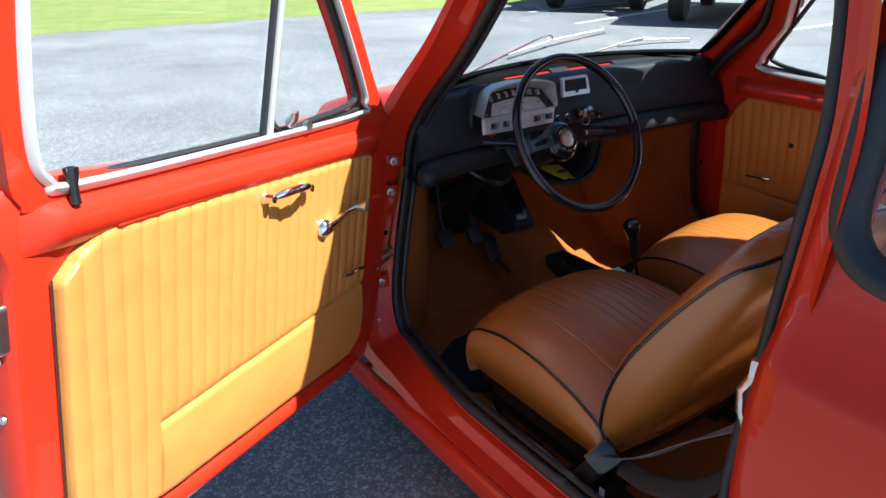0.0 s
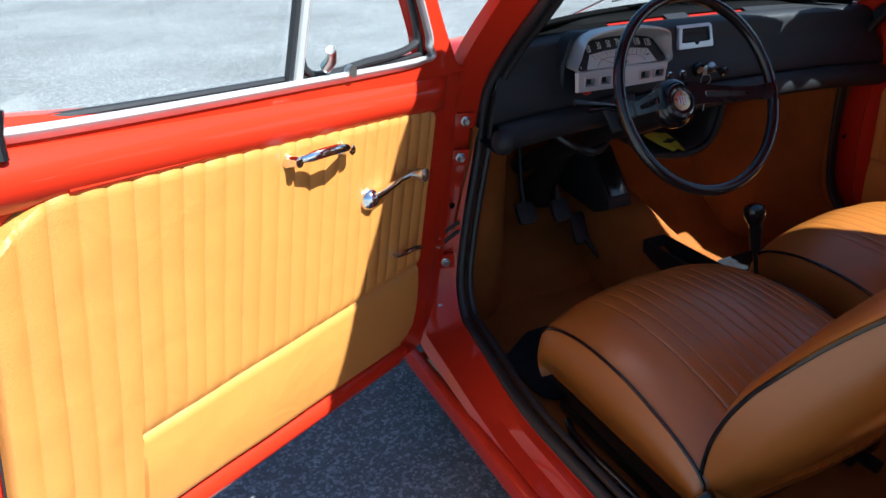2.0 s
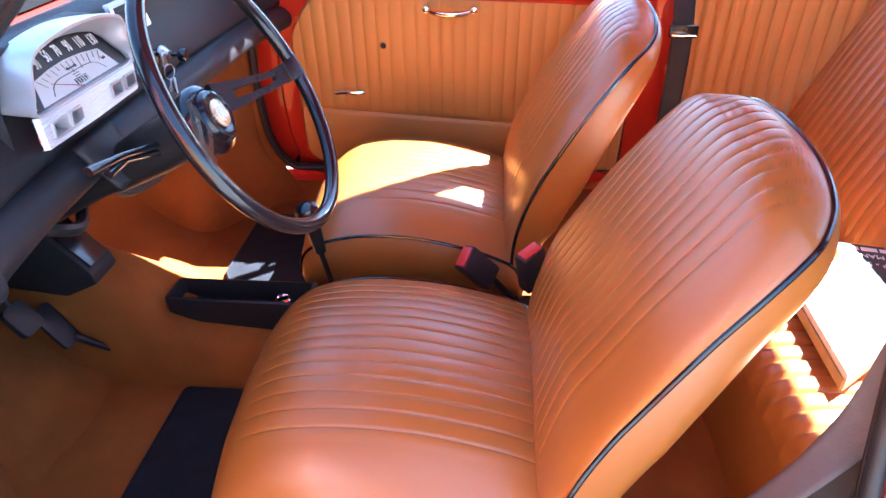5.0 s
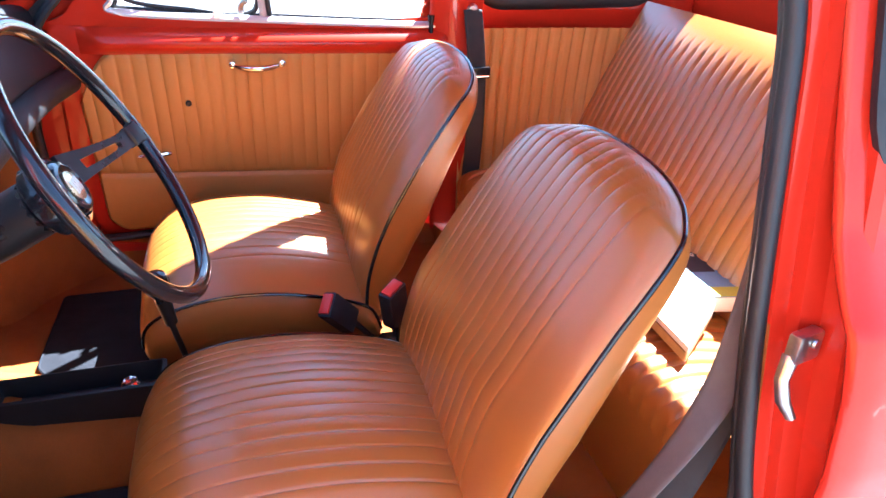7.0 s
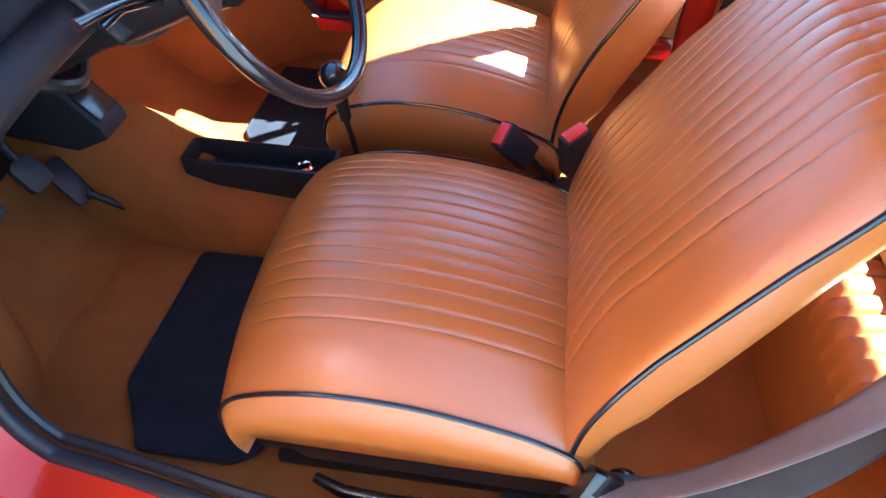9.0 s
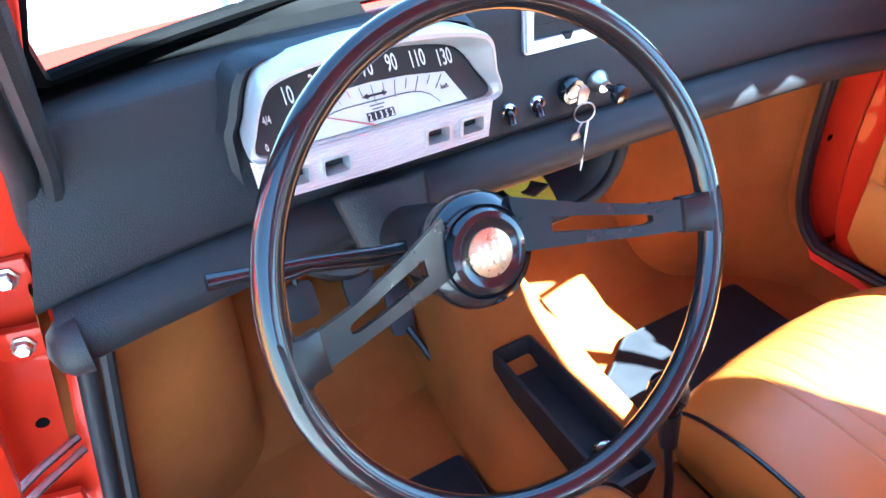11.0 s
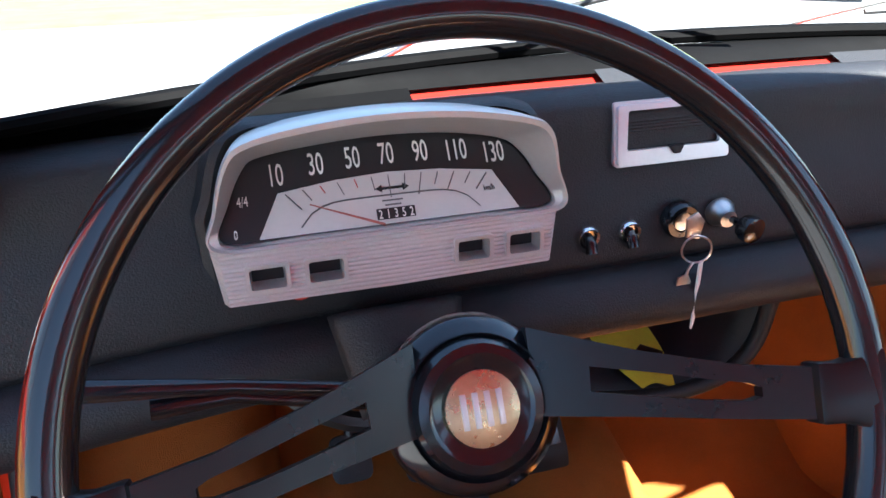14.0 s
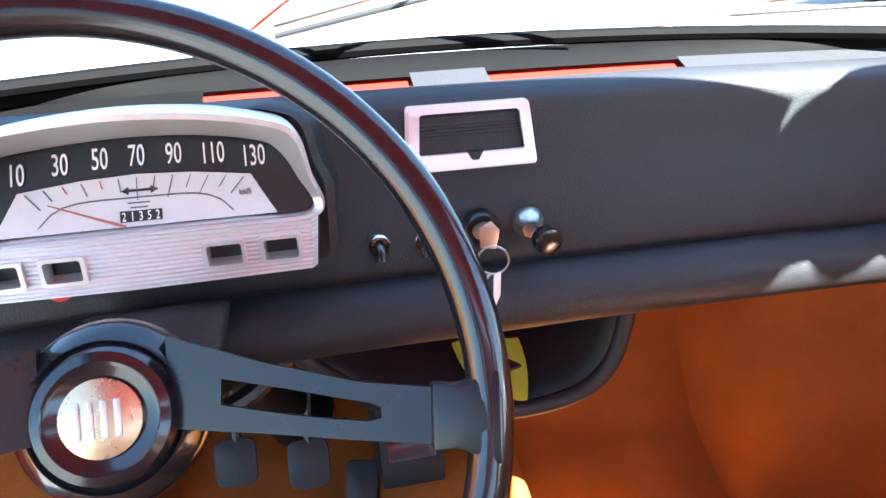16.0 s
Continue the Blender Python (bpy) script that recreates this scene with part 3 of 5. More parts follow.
part("backrest", grid(bench_back, 270, 30), LEATHER, rear)
for side in (-1, 1):
    def side_trim(u, v, s=side):
        y = -0.985 - 0.50 * u
        z = 0.16 + 0.59 * v
        x = 0.60 + 0.012 * math.sin(math.pi * v) - 0.05 * u * u - 0.03 * v
        g = pleats(y, 0.031, 0.006, 0.004)
        return (s * (x + g) - 0.011, y, z)
    part("side_trim", grid(side_trim, 130, 20), VINYL_TAN, car, "tan pleated vinyl rear side panel")

# ---- front seats ----
CUSHION_EDGE = [(-0.692, 0.27), (-0.672, 0.318), (-0.62, 0.345), (-0.56, 0.362), (-0.50, 0.374), (-0.44, 0.379), (-0.38, 0.377), (-0.325, 0.366), (-0.285, 0.350), (-0.262, 0.327), (-0.255, 0.295), (-0.262, 0.262), (-0.278, 0.240)]
XC = -0.345
seat = thing("front_seat", "tan leather bucket seat with pleats and black piping", "seat", group="front seats")
EDGE = spline([(0, y, z) for y, z in CUSHION_EDGE], 66)


def cushion_top(u, v):
    i = v * 65
    k = min(int(i), 64)
    p = EDGE[k].lerp(EDGE[k + 1], i - k)
    t = (EDGE[k + 1] - EDGE[k]).normalized()
    nrm = Vector((0, t.z, -t.y))
    if nrm.dot(Vector((0, 0.3, 1))) < 0:
        nrm = -nrm
    a = 2 * u - 1
    x = 0.232 * a
    ends = min(1, v / 0.10) * min(1, (1 - v) / 0.10)
    front = 1 - 0.72 * min(1, max(0, (v - 0.56) / 0.20)) ** 1.5
    crown = front * (0.050 * (1 - abs(a) ** 2.4) + 0.010 * (1 - abs(a) ** 8)) * (0.25 + 0.75 * math.sqrt(max(ends, 0)))
    fade = min(1, max(0, (0.70 - v) / 0.12)) * min(1, v / 0.06)
    g = 0.0
    if abs(x) < 0.172:
        soft = fade * min(1, (0.172 - abs(x)) / 0.014)
        g = pleats(x, 0.0255, 0.0011, 0.0011) * soft
        crown += 0.0008 * soft * abs(math.sin(math.pi * x / 0.0255)) ** 0.7
    wob = 0.0018 * noise.noise((x * 16, p.y * 13, 3))
    return Vector((XC + x * (1 - 0.02 * v), p.y, p.z)) + nrm * (crown - g + wob)


part("cushion", grid(cushion_top, 330, 72), LEATHER, seat)
for s in (-1, 1):
    def side_panel(u, v):
        i = u * 65
        k = min(int(i), 64)
        p = EDGE[k].lerp(EDGE[k + 1], i - k)
        low = Vector((0, max(min(p.y, -0.284), -0.675), 0.240))
        q = p.lerp(low, v)
        bulge = 0.012 * math.sin(math.pi * min(1, v * 1.15)) * (1 if v < 0.87 else 1)
        return (XC + s * (0.232 * (1 - 0.02 * u) + bulge - 0.014 * v * v), q.y, q.z)
    part("side_panel", grid(side_panel, 60, 12), LEATHER, seat)
    part("piping", tube([(XC + s * (0.2335 * (1 - 0.02 * k / 65)), EDGE[k].y, EDGE[k].z + 0.001) for k in range(0, 56)], 0.0030, 8), BLACK_GLOSS, seat, "black piping")
part("skirt", prism([(-0.300, 0.246), (-0.345, 0.205), (-0.67, 0.196), (-0.675, 0.246)], XC - 0.214, XC + 0.214, lambda u, v, w: Vector((w, u, v)), 0.006), SKIRT, seat, "dark brown vinyl skirt")
part("seat_pan", box(XC - 0.215, XC + 0.215, -0.68, -0.285, 0.222, 0.241, 0.006), BLACK_MATT, seat, "black painted seat pan")

BBASE = Vector((XC, -0.668, 0.272))
SPINE = spline([(0, -0.668, 0.272), (0, -0.682, 0.36), (0, -0.710, 0.43), (0, -0.750, 0.50), (0, -0.808, 0.60), (0, -0.866, 0.688), (0, -0.895, 0.724), (0, -0.912, 0.757)], 121)


def spine(t):
    """Point and forward normal on the backrest's curved centre line."""
    k = max(0.0, min(1.0, t)) * (len(SPINE) - 1)
    i = min(int(k), len(SPINE) - 2)
    p = SPINE[i].lerp(SPINE[i + 1], k - i)
    a, b = SPINE[max(0, i - 6)], SPINE[min(len(SPINE) - 1, i + 7)]
    d = (b - a).normalized()
    return Vector((XC, p.y, p.z)), Vector((0, d.z, -d.y))


def back_half(t):
    w = 0.226 + 0.008 * math.sin(math.pi * min(1, t / 0.6))
    if t > 0.40:
        w *= max(0.0, 1 - ((t - 0.40) / 0.60) ** 3.3) ** 0.5
    return w


def back_face(depth, power, sign):
    def fn(u, v):
        t = 1 - (1 - v) ** 1.7
        a = 2 * u - 1
        w = back_half(t)
        x = w * a
        roll = (1 - abs(a) ** power) ** 0.55 if abs(a) < 1 else 0
        top = max(0.0, 1 - t ** 9) ** 0.5
        low = 0.35 + 0.65 * min(1, t / 0.38) if sign > 0 else (0.22 + 0.78 * min(1, max(0, (1 - t) / 0.6)) ** 0.8) * min(1, 0.45 + t / 0.4)
        d = depth * roll * top * low
        if sign > 0:
            xl = x
            fade = min(1, max(0, (0.172 - abs(xl)) / 0.014)) * min(1, t / 0.05) * min(1, max(0, (w - abs(x)) / 0.012))
            d -= pleats(xl, 0.0255, 0.0014, 0.0011) * fade * (1 if t < 0.985 else 0)
            d += 0.001 * fade * abs(math.sin(math.pi * xl / 0.0255)) ** 0.7
            d += 0.002 * noise.noise((x * 14, t * 7, 9))
        p, n = spine(t)
        # the piped rim stands forward of the centre line in the middle of its height
        e = 0.034 * min(1, t / 0.42) ** 0.9 * max(0.0, 1 - (t / 0.9) ** 3)
        return p + Vector((x, 0, 0)) + n * (e - e * roll + sign * d)
    return fn


part("backrest", grid(back_face(0.060, 3.6, 1), 330, 70), LEATHER, seat)
part("backrest_shell", grid(back_face(0.068, 8, -1), 60, 50), LEATHER, seat, "tan leather back of the seat")
outline = [back_face(0, 3, -1)(0, k / 60) for k in range(61)] + [back_face(0, 3, -1)(1, 1 - k / 60) for k in range(1, 61)]
part("piping", tube(outline, 0.0034, 8), BLACK_GLOSS, seat, "black piping")
for s in (-1, 1):
    # runner, bracket and recliner pivot
    part("seat_runner", box(XC + s * 0.19 - 0.014, XC + s * 0.19 + 0.014, -0.70, -0.30, 0.166, 0.186, 0.003), BLACK_MATT, seat, "black steel seat runner")
    part("frame_rail", box(XC + s * 0.19 - 0.010, XC + s * 0.19 + 0.010, -0.68, -0.34, 0.196, 0.226, 0.003), BLACK_MATT, seat)
    part("bracket", tube([(XC + s * 0.19, -0.36, 0.186), (XC + s * 0.195, -0.335, 0.21), (XC + s * 0.19, -0.30, 0.232)], 0.010, 8), BLACK_MATT, seat)
    part("pivot_knob", lathe([(0.0, -0.012), (0.017, -0.012), (0.021, -0.004), (0.021, 0.006), (0.012, 0.012), (0.0, 0.013)], pose(XC + s * 0.222, -0.735, 0.262, 0, 90 * s, 0), 16), BLACK_GLOSS, seat, "black round pivot knob")
    part("runner_foot", box(XC + s * 0.19 - 0.02, XC + s * 0.19 + 0.02, -0.66, -0.60, 0.150, 0.168, 0.003), BLACK_MATT, seat)
seat2 = tagged(copy_thing(seat, pose(0.605, 0.034, 0)), "tan leather passenger bucket seat with black piping, sun on its cushion")
LEAN2 = Matrix.Translation(BBASE) @ Matrix.Rotation(radians(-2.0), 4, "X") @ Matrix.Translation(-BBASE)
for o in seat2.children:
    if o.data.name.startswith("backrest") or (o.data.name.startswith("piping") and max(v.co.z for v in o.data.vertices) > 0.6):
        o.matrix_basis = LEAN2

# ---- doors ----
B1 = Vector((-0.600, 0.0, 0.68))
AXIS = Vector((0.067, 0.0, 0.409)).normalized()
SWING = Matrix.Translation(B1) @ Matrix.Rotation(radians(-58), 4, AXIS) @ Matrix.Translation(-B1)

DOOR_OUT = [(-0.052, 0.60), (-0.045, 0.45), (-0.055, 0.32), (-0.085, 0.245), (-0.14, 0.214), (-0.50, 0.212), (-0.88, 0.214), (-0.945, 0.245), (-0.966, 0.32), (-0.972, 0.50), (-0.968, 0.67), (-0.958, 0.772), (-0.60, 0.772), (-0.10, 0.79), (-0.068, 0.725)]
HOLE = [(-0.215, 0.800), (-0.527, 0.780), (-0.87, 0.764), (-0.915, 0.775), (-0.933, 0.82), (-0.931, 0.96), (-0.912, 1.12), (-0.865, 1.19), (-0.70, 1.210), (-0.54, 1.203), (-0.46, 1.168), (-0.375, 1.065), (-0.285, 0.955), (-0.215, 0.862), (-0.196, 0.825)]
FRAME_OUT = [(-0.10, 0.775), (-0.527, 0.760), (-0.90, 0.745), (-0.950, 0.755), (-0.962, 0.81), (-0.962, 0.96), (-0.942, 1.14), (-0.875, 1.222), (-0.70, 1.240), (-0.53, 1.233), (-0.435, 1.197), (-0.340, 1.087), (-0.245, 0.972), (-0.160, 0.862), (-0.105, 0.80)]


def trim_top(y):
    t = 0.722 - 0.03 * max(0, (-y - 0.30)) * 0.6
    if y < -0.83:
        t -= 0.055 * ((-y - 0.83) / 0.087) ** 1.8
    if y > -0.19:
        t -= 0.008 * ((y + 0.19) / 0.025) ** 2
    return t


def make_door(side):
    fn = lambda u, v, w: door_map(side, u, v, w)
    label = "red driver's door standing wide open" if side < 0 else "red passenger door, closed"
    lower = [(p.x, p.y) for p in spline([(a, b, 0) for a, b in DOOR_OUT], 90, closed=True)]
    bm = bmesh.new()
    # skin: lower inner face, folded edge and outer face
    loops = [([(y * 0.985 - 0.008, 0.49 + (z - 0.49) * 0.965) for y, z in lower], 0.008), (lower, 0.016), (lower, 0.058), ([(y * 0.99 - 0.005, 0.49 + (z - 0.49) * 0.98) for y, z in lower], 0.070)]
    rows = [[bm.verts.new(fn(y, z, w)) for y, z in pts] for pts, w in loops]
    for a, b in zip(rows, rows[1:]):
        for i in range(len(a)):
            j = (i + 1) % len(a)
            bm.faces.new((a[i], a[j], b[j], b[i]))
    bm.faces.new(rows[0])
    bm.faces.new(rows[-1])
    # rolled ledge over the trim panel
    # set deeper on the passenger side to trim the sun patch on the seat
    grid(lambda u, v: fn(-0.115 - 0.835 * u, 0.718 - 0.02 * u + 0.052 * v - 0.004 * math.cos(v * 3.1), 0.008 - (0.022 if side < 0 else 0.042) * math.sin(math.pi * min(1, v * 0.9 + 0.1)) * min(1, u / 0.06, (1 - u) / 0.05)), 60, 10, bm=bm)
    hole = [(p.x, p.y) for p in spline([(a, b, 0) for a, b in HOLE], 120, closed=True)]
    fout = [(p.x, p.y) for p in spline([(a, b, 0) for a, b in FRAME_OUT], 120, closed=True)]
    if side > 0:
        hole, fout = lifted(hole), lifted(fout)
    frame_ring(fout, hole, 0.004, 0.045, fn, bm)
    door = part("door", bm, RED, car, label)
    part("chrome_trim", tube([fn(y, z, 0.004) for y, z in hole], 0.0095, 8, closed=True, flat=0.6), ALU, door, "bright metal window surround")
    part("window_rubber", tube([fn(y, z, 0.018) for y, z in grown(hole, -0.008)], 0.005, 8, closed=True), RUBBER, door, "black window rubber")
    part("window_felt", tube([fn(-0.50 - 0.38 * k / 12, 0.788 - 0.017 * k / 12, 0.020) for k in range(13)], 0.0045, 8), RUBBER, door)
    # quarter-light bar: black channel and bright strip
    for dy, r, m_, nm in ((-0.008, 0.006, RUBBER, "vent_channel"), (0.006, 0.0085, ALU, "vent_bar")):
        part(nm, tube([fn(-0.510 + dy + 0.040 * k / 8, 0.785 + 0.385 * k / 8, 0.012) for k in range(9)], r, 8), m_, door)
    vent = spline([(-0.485, 0.80, 0), (-0.34, 0.805, 0), (-0.235, 0.822, 0), (-0.222, 0.85, 0), (-0.285, 0.945, 0), (-0.37, 1.05, 0), (-0.44, 1.13, 0), (-0.465, 1.15, 0), (-0.478, 0.95, 0)], 60, closed=True)
    part("vent_frame", tube([fn(p.x, p.y, 0.016) for p in vent], 0.0062, 8, closed=True), RUBBER, door, "black vent window frame")
    bm = bmesh.new()
    bm.faces.new([bm.verts.new(fn(p.x, p.y, 0.018)) for p in vent])
    g1 = part("vent_glass", bm, GLASS, door, smooth=False)
    bm = bmesh.new()
    main = [p for p in hole if p[0] < -0.508 + (p[1] - 0.78) * 0.1]
    bm.faces.new([bm.verts.new(fn(y, z, 0.022)) for y, z in main])
    g2 = part("window_glass", bm, GLASS, door, smooth=False)
    g1.visible_shadow = g2.visible_shadow = False
    if side > 0:
        # pressed flange that closes on the rubber seal
        # its unseen upper edge is cut to outline the sun patch on the seat
        part("door_flange", frame_ring(grown(LOOP, 0.014), [(max(y, -0.905 - 0.20 * (z - 0.96) + max(0, z - 1.08)) if z > 0.72 else a[0], (z + (0.018 if z > 1.15 else 0)) if z > 0.72 else a[1]) for (y, z), a in zip(grown(LOOP, -0.050), grown(LOOP, -0.095))], 0.026, 0.031, fn), RED, door, "red door flange")
    # vent catch
    part("vent_catch", tube([fn(-0.455, 0.800, 0.006), fn(-0.455, 0.810, -0.004), fn(-0.460, 0.820, -0.010), fn(-0.468, 0.825, -0.013)], [0.008, 0.008, 0.006, 0.007], 10), STEEL, door, "bright vent window catch")
    part("vent_hinge", lathe([(0, 0), (0.009, 0), (0.010, 0.006), (0.006, 0.012), (0, 0.013)], pose(*fn(-0.405, 0.794, -0.004), 0, -90 * side * -1, 0), 14), STEEL, door)
    # lock button
    part("lock_button", lathe([(0, 0), (0.0065, 0), (0.0055, 0.022), (0.0085, 0.034), (0.009, 0.042), (0.005, 0.043), (0, 0.040)], pose(*fn(-0.888, 0.745, -0.006)), 14), BLACK_GLOSS, door, "black plastic lock button")

    # pleated trim panel
    y_front = -0.165 if side < 0 else -0.092
    def panel(u, v):
        y = y_front + (-0.918 - y_front) * u
        lo = 0.262 + 0.05 * max(0, 1 - u / 0.06) ** 2
        hi = trim_top(y)
        seam = 0.418 - 0.05 * (u - 0.25)
        z = lo + (seam - lo) * (v / 0.3) if v <= 0.3001 else seam + (hi - seam) * (v - 0.3) / 0.7
        plain = v < 0.299 and y > -0.768
        o = -0.006
        if plain:
            o -= 0.002 + 0.007 * math.sin(math.pi * min(1, (seam - z) / 0.15)) if z > lo + 0.003 else 0
        else:
            flat = min(1, abs(v - 0.3) / 0.035) if y > -0.768 else 1.0
            o -= 0.0042 * abs(math.sin(math.pi * y / 0.0305)) ** 0.55 * flat
            if abs(v - 0.3) < 0.012 and y > -0.768:
                o += 0.003
        o -= 0.0025 * noise.noise((y * 9, z * 5, 1 + side)) + 0.0016 * noise.noise((y * 28, z * 16, 4)) * min(1, max(0, (u - 0.55) / 0.3))
        b = min(u / 0.012, (1 - u) / 0.007, v / 0.02, (1 - v) / 0.02, 1)
        return fn(y, z + 0.0012 * noise.noise((y * 40, 0, v * 3)) * (v > 0.97), o * b + 0.010 * (1 - b) ** 2)
    part("trim_panel", grid(panel, 330, 70), VINYL_TAN, door, "tan vertically pleated vinyl trim panel")
    part("panel_rail", tube([fn(-0.832 + 0.60 * k / 20, 0.7055 + 0.026 * k / 20, -0.006) for k in range(21)], 0.0052, 8, flat=0.6), RED, door, "red bead along the top of the trim")
    part("lower_rail", tube([fn(-0.90 + 0.74 * k / 24, 0.240, 0.008) for k in range(25)], [0.006] + [0.020] * 23 + [0.006], 10, flat=0.7, up=(0, 0, 1)), RED, door, "red rolled lower edge of the door")
    # black rod drawn for the shade in the gap at the panel's rear edge
    part("panel_gap", tube([fn(-0.9195, 0.275 + 0.385 * k / 12, 0.003) for k in range(13)], 0.0014, 6), RUBBER, door)
    # pull handle
    arc = [fn(-0.425 - 0.110 * k / 12, 0.687 + 0.010 * math.sin(math.pi * k / 12) * (1 if side < 0 else -0.4) - (0.0 if side < 0 else 0.004), -0.012 - 0.030 * math.sin(math.pi * k / 12) ** 0.6) for k in range(13)]
    h = part("pull_handle", tube(arc, [0.0055, 0.006] + [0.0078] * 9 + [0.006, 0.0055], 10, flat=0.8), CHROME, door, "chrome pull handle")
    for y in (-0.425, -0.535):
        part("handle_mount", lathe([(0, 0), (0.011, 0), (0.011, 0.006), (0.008, 0.014), (0.007, 0.024), (0, 0.026)], pose(*fn(y, 0.687, -0.004), 0, 90 * (1 if side < 0 else -1), 0), 14), CHROME, h)
    # inside release lever
    part("release_lever", tube([fn(-0.262, 0.476, 0.0), fn(-0.262, 0.477, -0.016), fn(-0.245, 0.478, -0.022), fn(-0.215, 0.477, -0.020), fn(-0.192, 0.474, -0.022)], [0.006, 0.0055, 0.005, 0.0042, 0.0038], 8), CHROME, door, "chrome release lever")
    inward = 90 * (1 if side < 0 else -1)
    la = part("door_latch", prism(rounded([(0.012, 0.585), (0.050, 0.585), (0.050, 0.645), (0.012, 0.645)], 0.006, 3), -0.985, -0.968, lambda u, v, w: fn(w, v, u), 0.002), STEEL, door, "worn zinc door latch")
    part("latch_pawl", tube([fn(-0.986, 0.60, 0.03), fn(-0.998, 0.613, 0.03), fn(-0.998, 0.628, 0.03), fn(-0.986, 0.636, 0.03)], 0.006, 8), STEEL, la)
    for z in (0.575, 0.658, 0.50):
        part("latch_screw", lathe([(0, 0), (0.006, 0), (0.005, 0.003), (0, 0.003)], pose(*fn(-0.973, z, 0.03), 90, 0, 0), 10), STEEL, door)
    if side < 0:
        c = part("window_crank", lathe([(0, 0), (0.019, 0), (0.0195, 0.005), (0.014, 0.014), (0.008, 0.02), (0, 0.022)], pose(*fn(-0.352, 0.598, -0.006), 0, inward, 0), 18), CHROME, door, "chrome window crank")
        part("crank_arm", tube([fn(-0.352, 0.598, -0.018), fn(-0.325, 0.604, -0.020), fn(-0.285, 0.616, -0.022), fn(-0.253, 0.621, -0.024)], [0.012, 0.011, 0.008, 0.007], 10, flat=0.6), CHROME, c)
        part("crank_knob", lathe([(0, 0), (0.007, 0), (0.008, 0.008), (0.0115, 0.024), (0.0115, 0.030), (0.005, 0.032), (0, 0.032)], pose(*fn(-0.251, 0.621, -0.019), 0, inward, 0), 14), STEEL, c)
    else:
        part("crank_spindle", lathe([(0, 0), (0.007, 0), (0.007, 0.004), (0.004, 0.007), (0, 0.007)], pose(*fn(-0.320, 0.597, -0.010), 0, inward, 0), 12), BLACK_MATT, door, "bare crank spindle")
    return door


ddoor = make_door(-1)
ddoor.matrix_basis = SWING
make_door(1)
# door edge fittings and hinges
for z0, z1 in ((0.606, 0.679), (0.278, 0.380)):
    for z in (z0, z1):
        m = pose(-jamb_x(z) - 0.001, -0.002, z, 90, 0, -12)
        h = part("hinge", box(-0.024, 0.019, -0.016, 0.016, -0.004, 0.006, 0.003, m), RED, car, "red painted hinge plate")
        part("hinge_bolt", lathe([(0, 0.006), (0.011, 0.006), (0.011, 0.008), (0.0085, 0.009), (0.0085, 0.014), (0.006, 0.016), (0, 0.016)], m, 6), STEEL, h, "zinc hinge bolt")
    part("hinge_knuckle", tube([(-jamb_x(z0) - 0.034, 0.002, z0 + 0.014), (-jamb_x(z1) - 0.034, 0.002, z1 - 0.014)], 0.009, 10), RED, car)
part("check_strap", tube([(-0.612, 0.004, 0.46), (-0.650, -0.020, 0.462), (-0.690, -0.055, 0.466)], 0.0045, 6, flat=0.5), STEEL, car, "steel door check strap")
part("check_strap", tube([(-0.612, 0.004, 0.440), (-0.650, -0.022, 0.442), (-0.690, -0.055, 0.446)], 0.0045, 6, flat=0.5), STEEL, car)
# black discs stand in for the shade inside two small holes
for x, y, z in ((-0.632, -0.003, 0.505), (0.583, -0.012, 0.47)):
    part("jamb_hole", lathe([(0.0, 0.0), (0.0055, 0.0), (0.0065, 0.002), (0.0, 0.001)], pose(x, y, z, 90, 0, 0), 12), RUBBER_SHADED, car, "small dark hole in the jamb")
# striker on the pillar behind the opening
st = part("lock_striker", box(-0.018, 0.018, -0.020, 0.020, 0, 0.016, 0.005, pose(-0.630, -0.975, 0.632, 0, -90, 12)), STEEL, car, "worn zinc lock striker")
part("striker_hook", tube([(-0.640, -0.962, 0.622), (-0.646, -0.952, 0.598), (-0.650, -0.959, 0.57), (-0.654, -0.972, 0.548)], [0.009, 0.0075, 0.008, 0.006], 10, flat=0.7), STEEL, st)
part("striker_screw", lathe([(0, 0.016), (0.006, 0.016), (0.005, 0.019), (0, 0.019)], pose(-0.630, -0.979, 0.638, 0, -90, 12), 10), STEEL, st)

# ---- dashboard ----
PAD = [(0.030, 0.826), (0.004, 0.828), (-0.014, 0.822), (-0.022, 0.810), (-0.029, 0.776), (-0.040, 0.748), (-0.048, 0.722), (-0.052, 0.702), (-0.049, 0.694)]
ROLL = [(-0.049, 0.694), (-0.062, 0.691), (-0.076, 0.680), (-0.081, 0.664), (-0.074, 0.648), (-0.056, 0.640), (-0.030, 0.640), (0.060, 0.655)]


def sweep_y(x):
    return -0.30 * max(0, abs(x + 0.011) - 0.27) ** 2


def pad_y(z):
    pts = sorted((z_, y_) for y_, z_ in PAD[2:])
    return lerp_table(z, pts)


def section(pts, n):
    return spline([(0, y, z) for y, z in pts], n)


def strip(pts, n, x0, x1, nx, drop=0.0):
    sec = section(pts, n)

    def fn(u, v):
        p = sec[round(v * (n - 1))]
        x = (x0 + (x1 - x0) * u) * (1 - 0.55 * max(0, p.z - 0.70))
        return (x, p.y + sweep_y(x), p.z - drop * x * x + 0.0008 * noise.noise((x * 9, p.z * 20, 0)))
    return grid(fn, nx, n - 1)


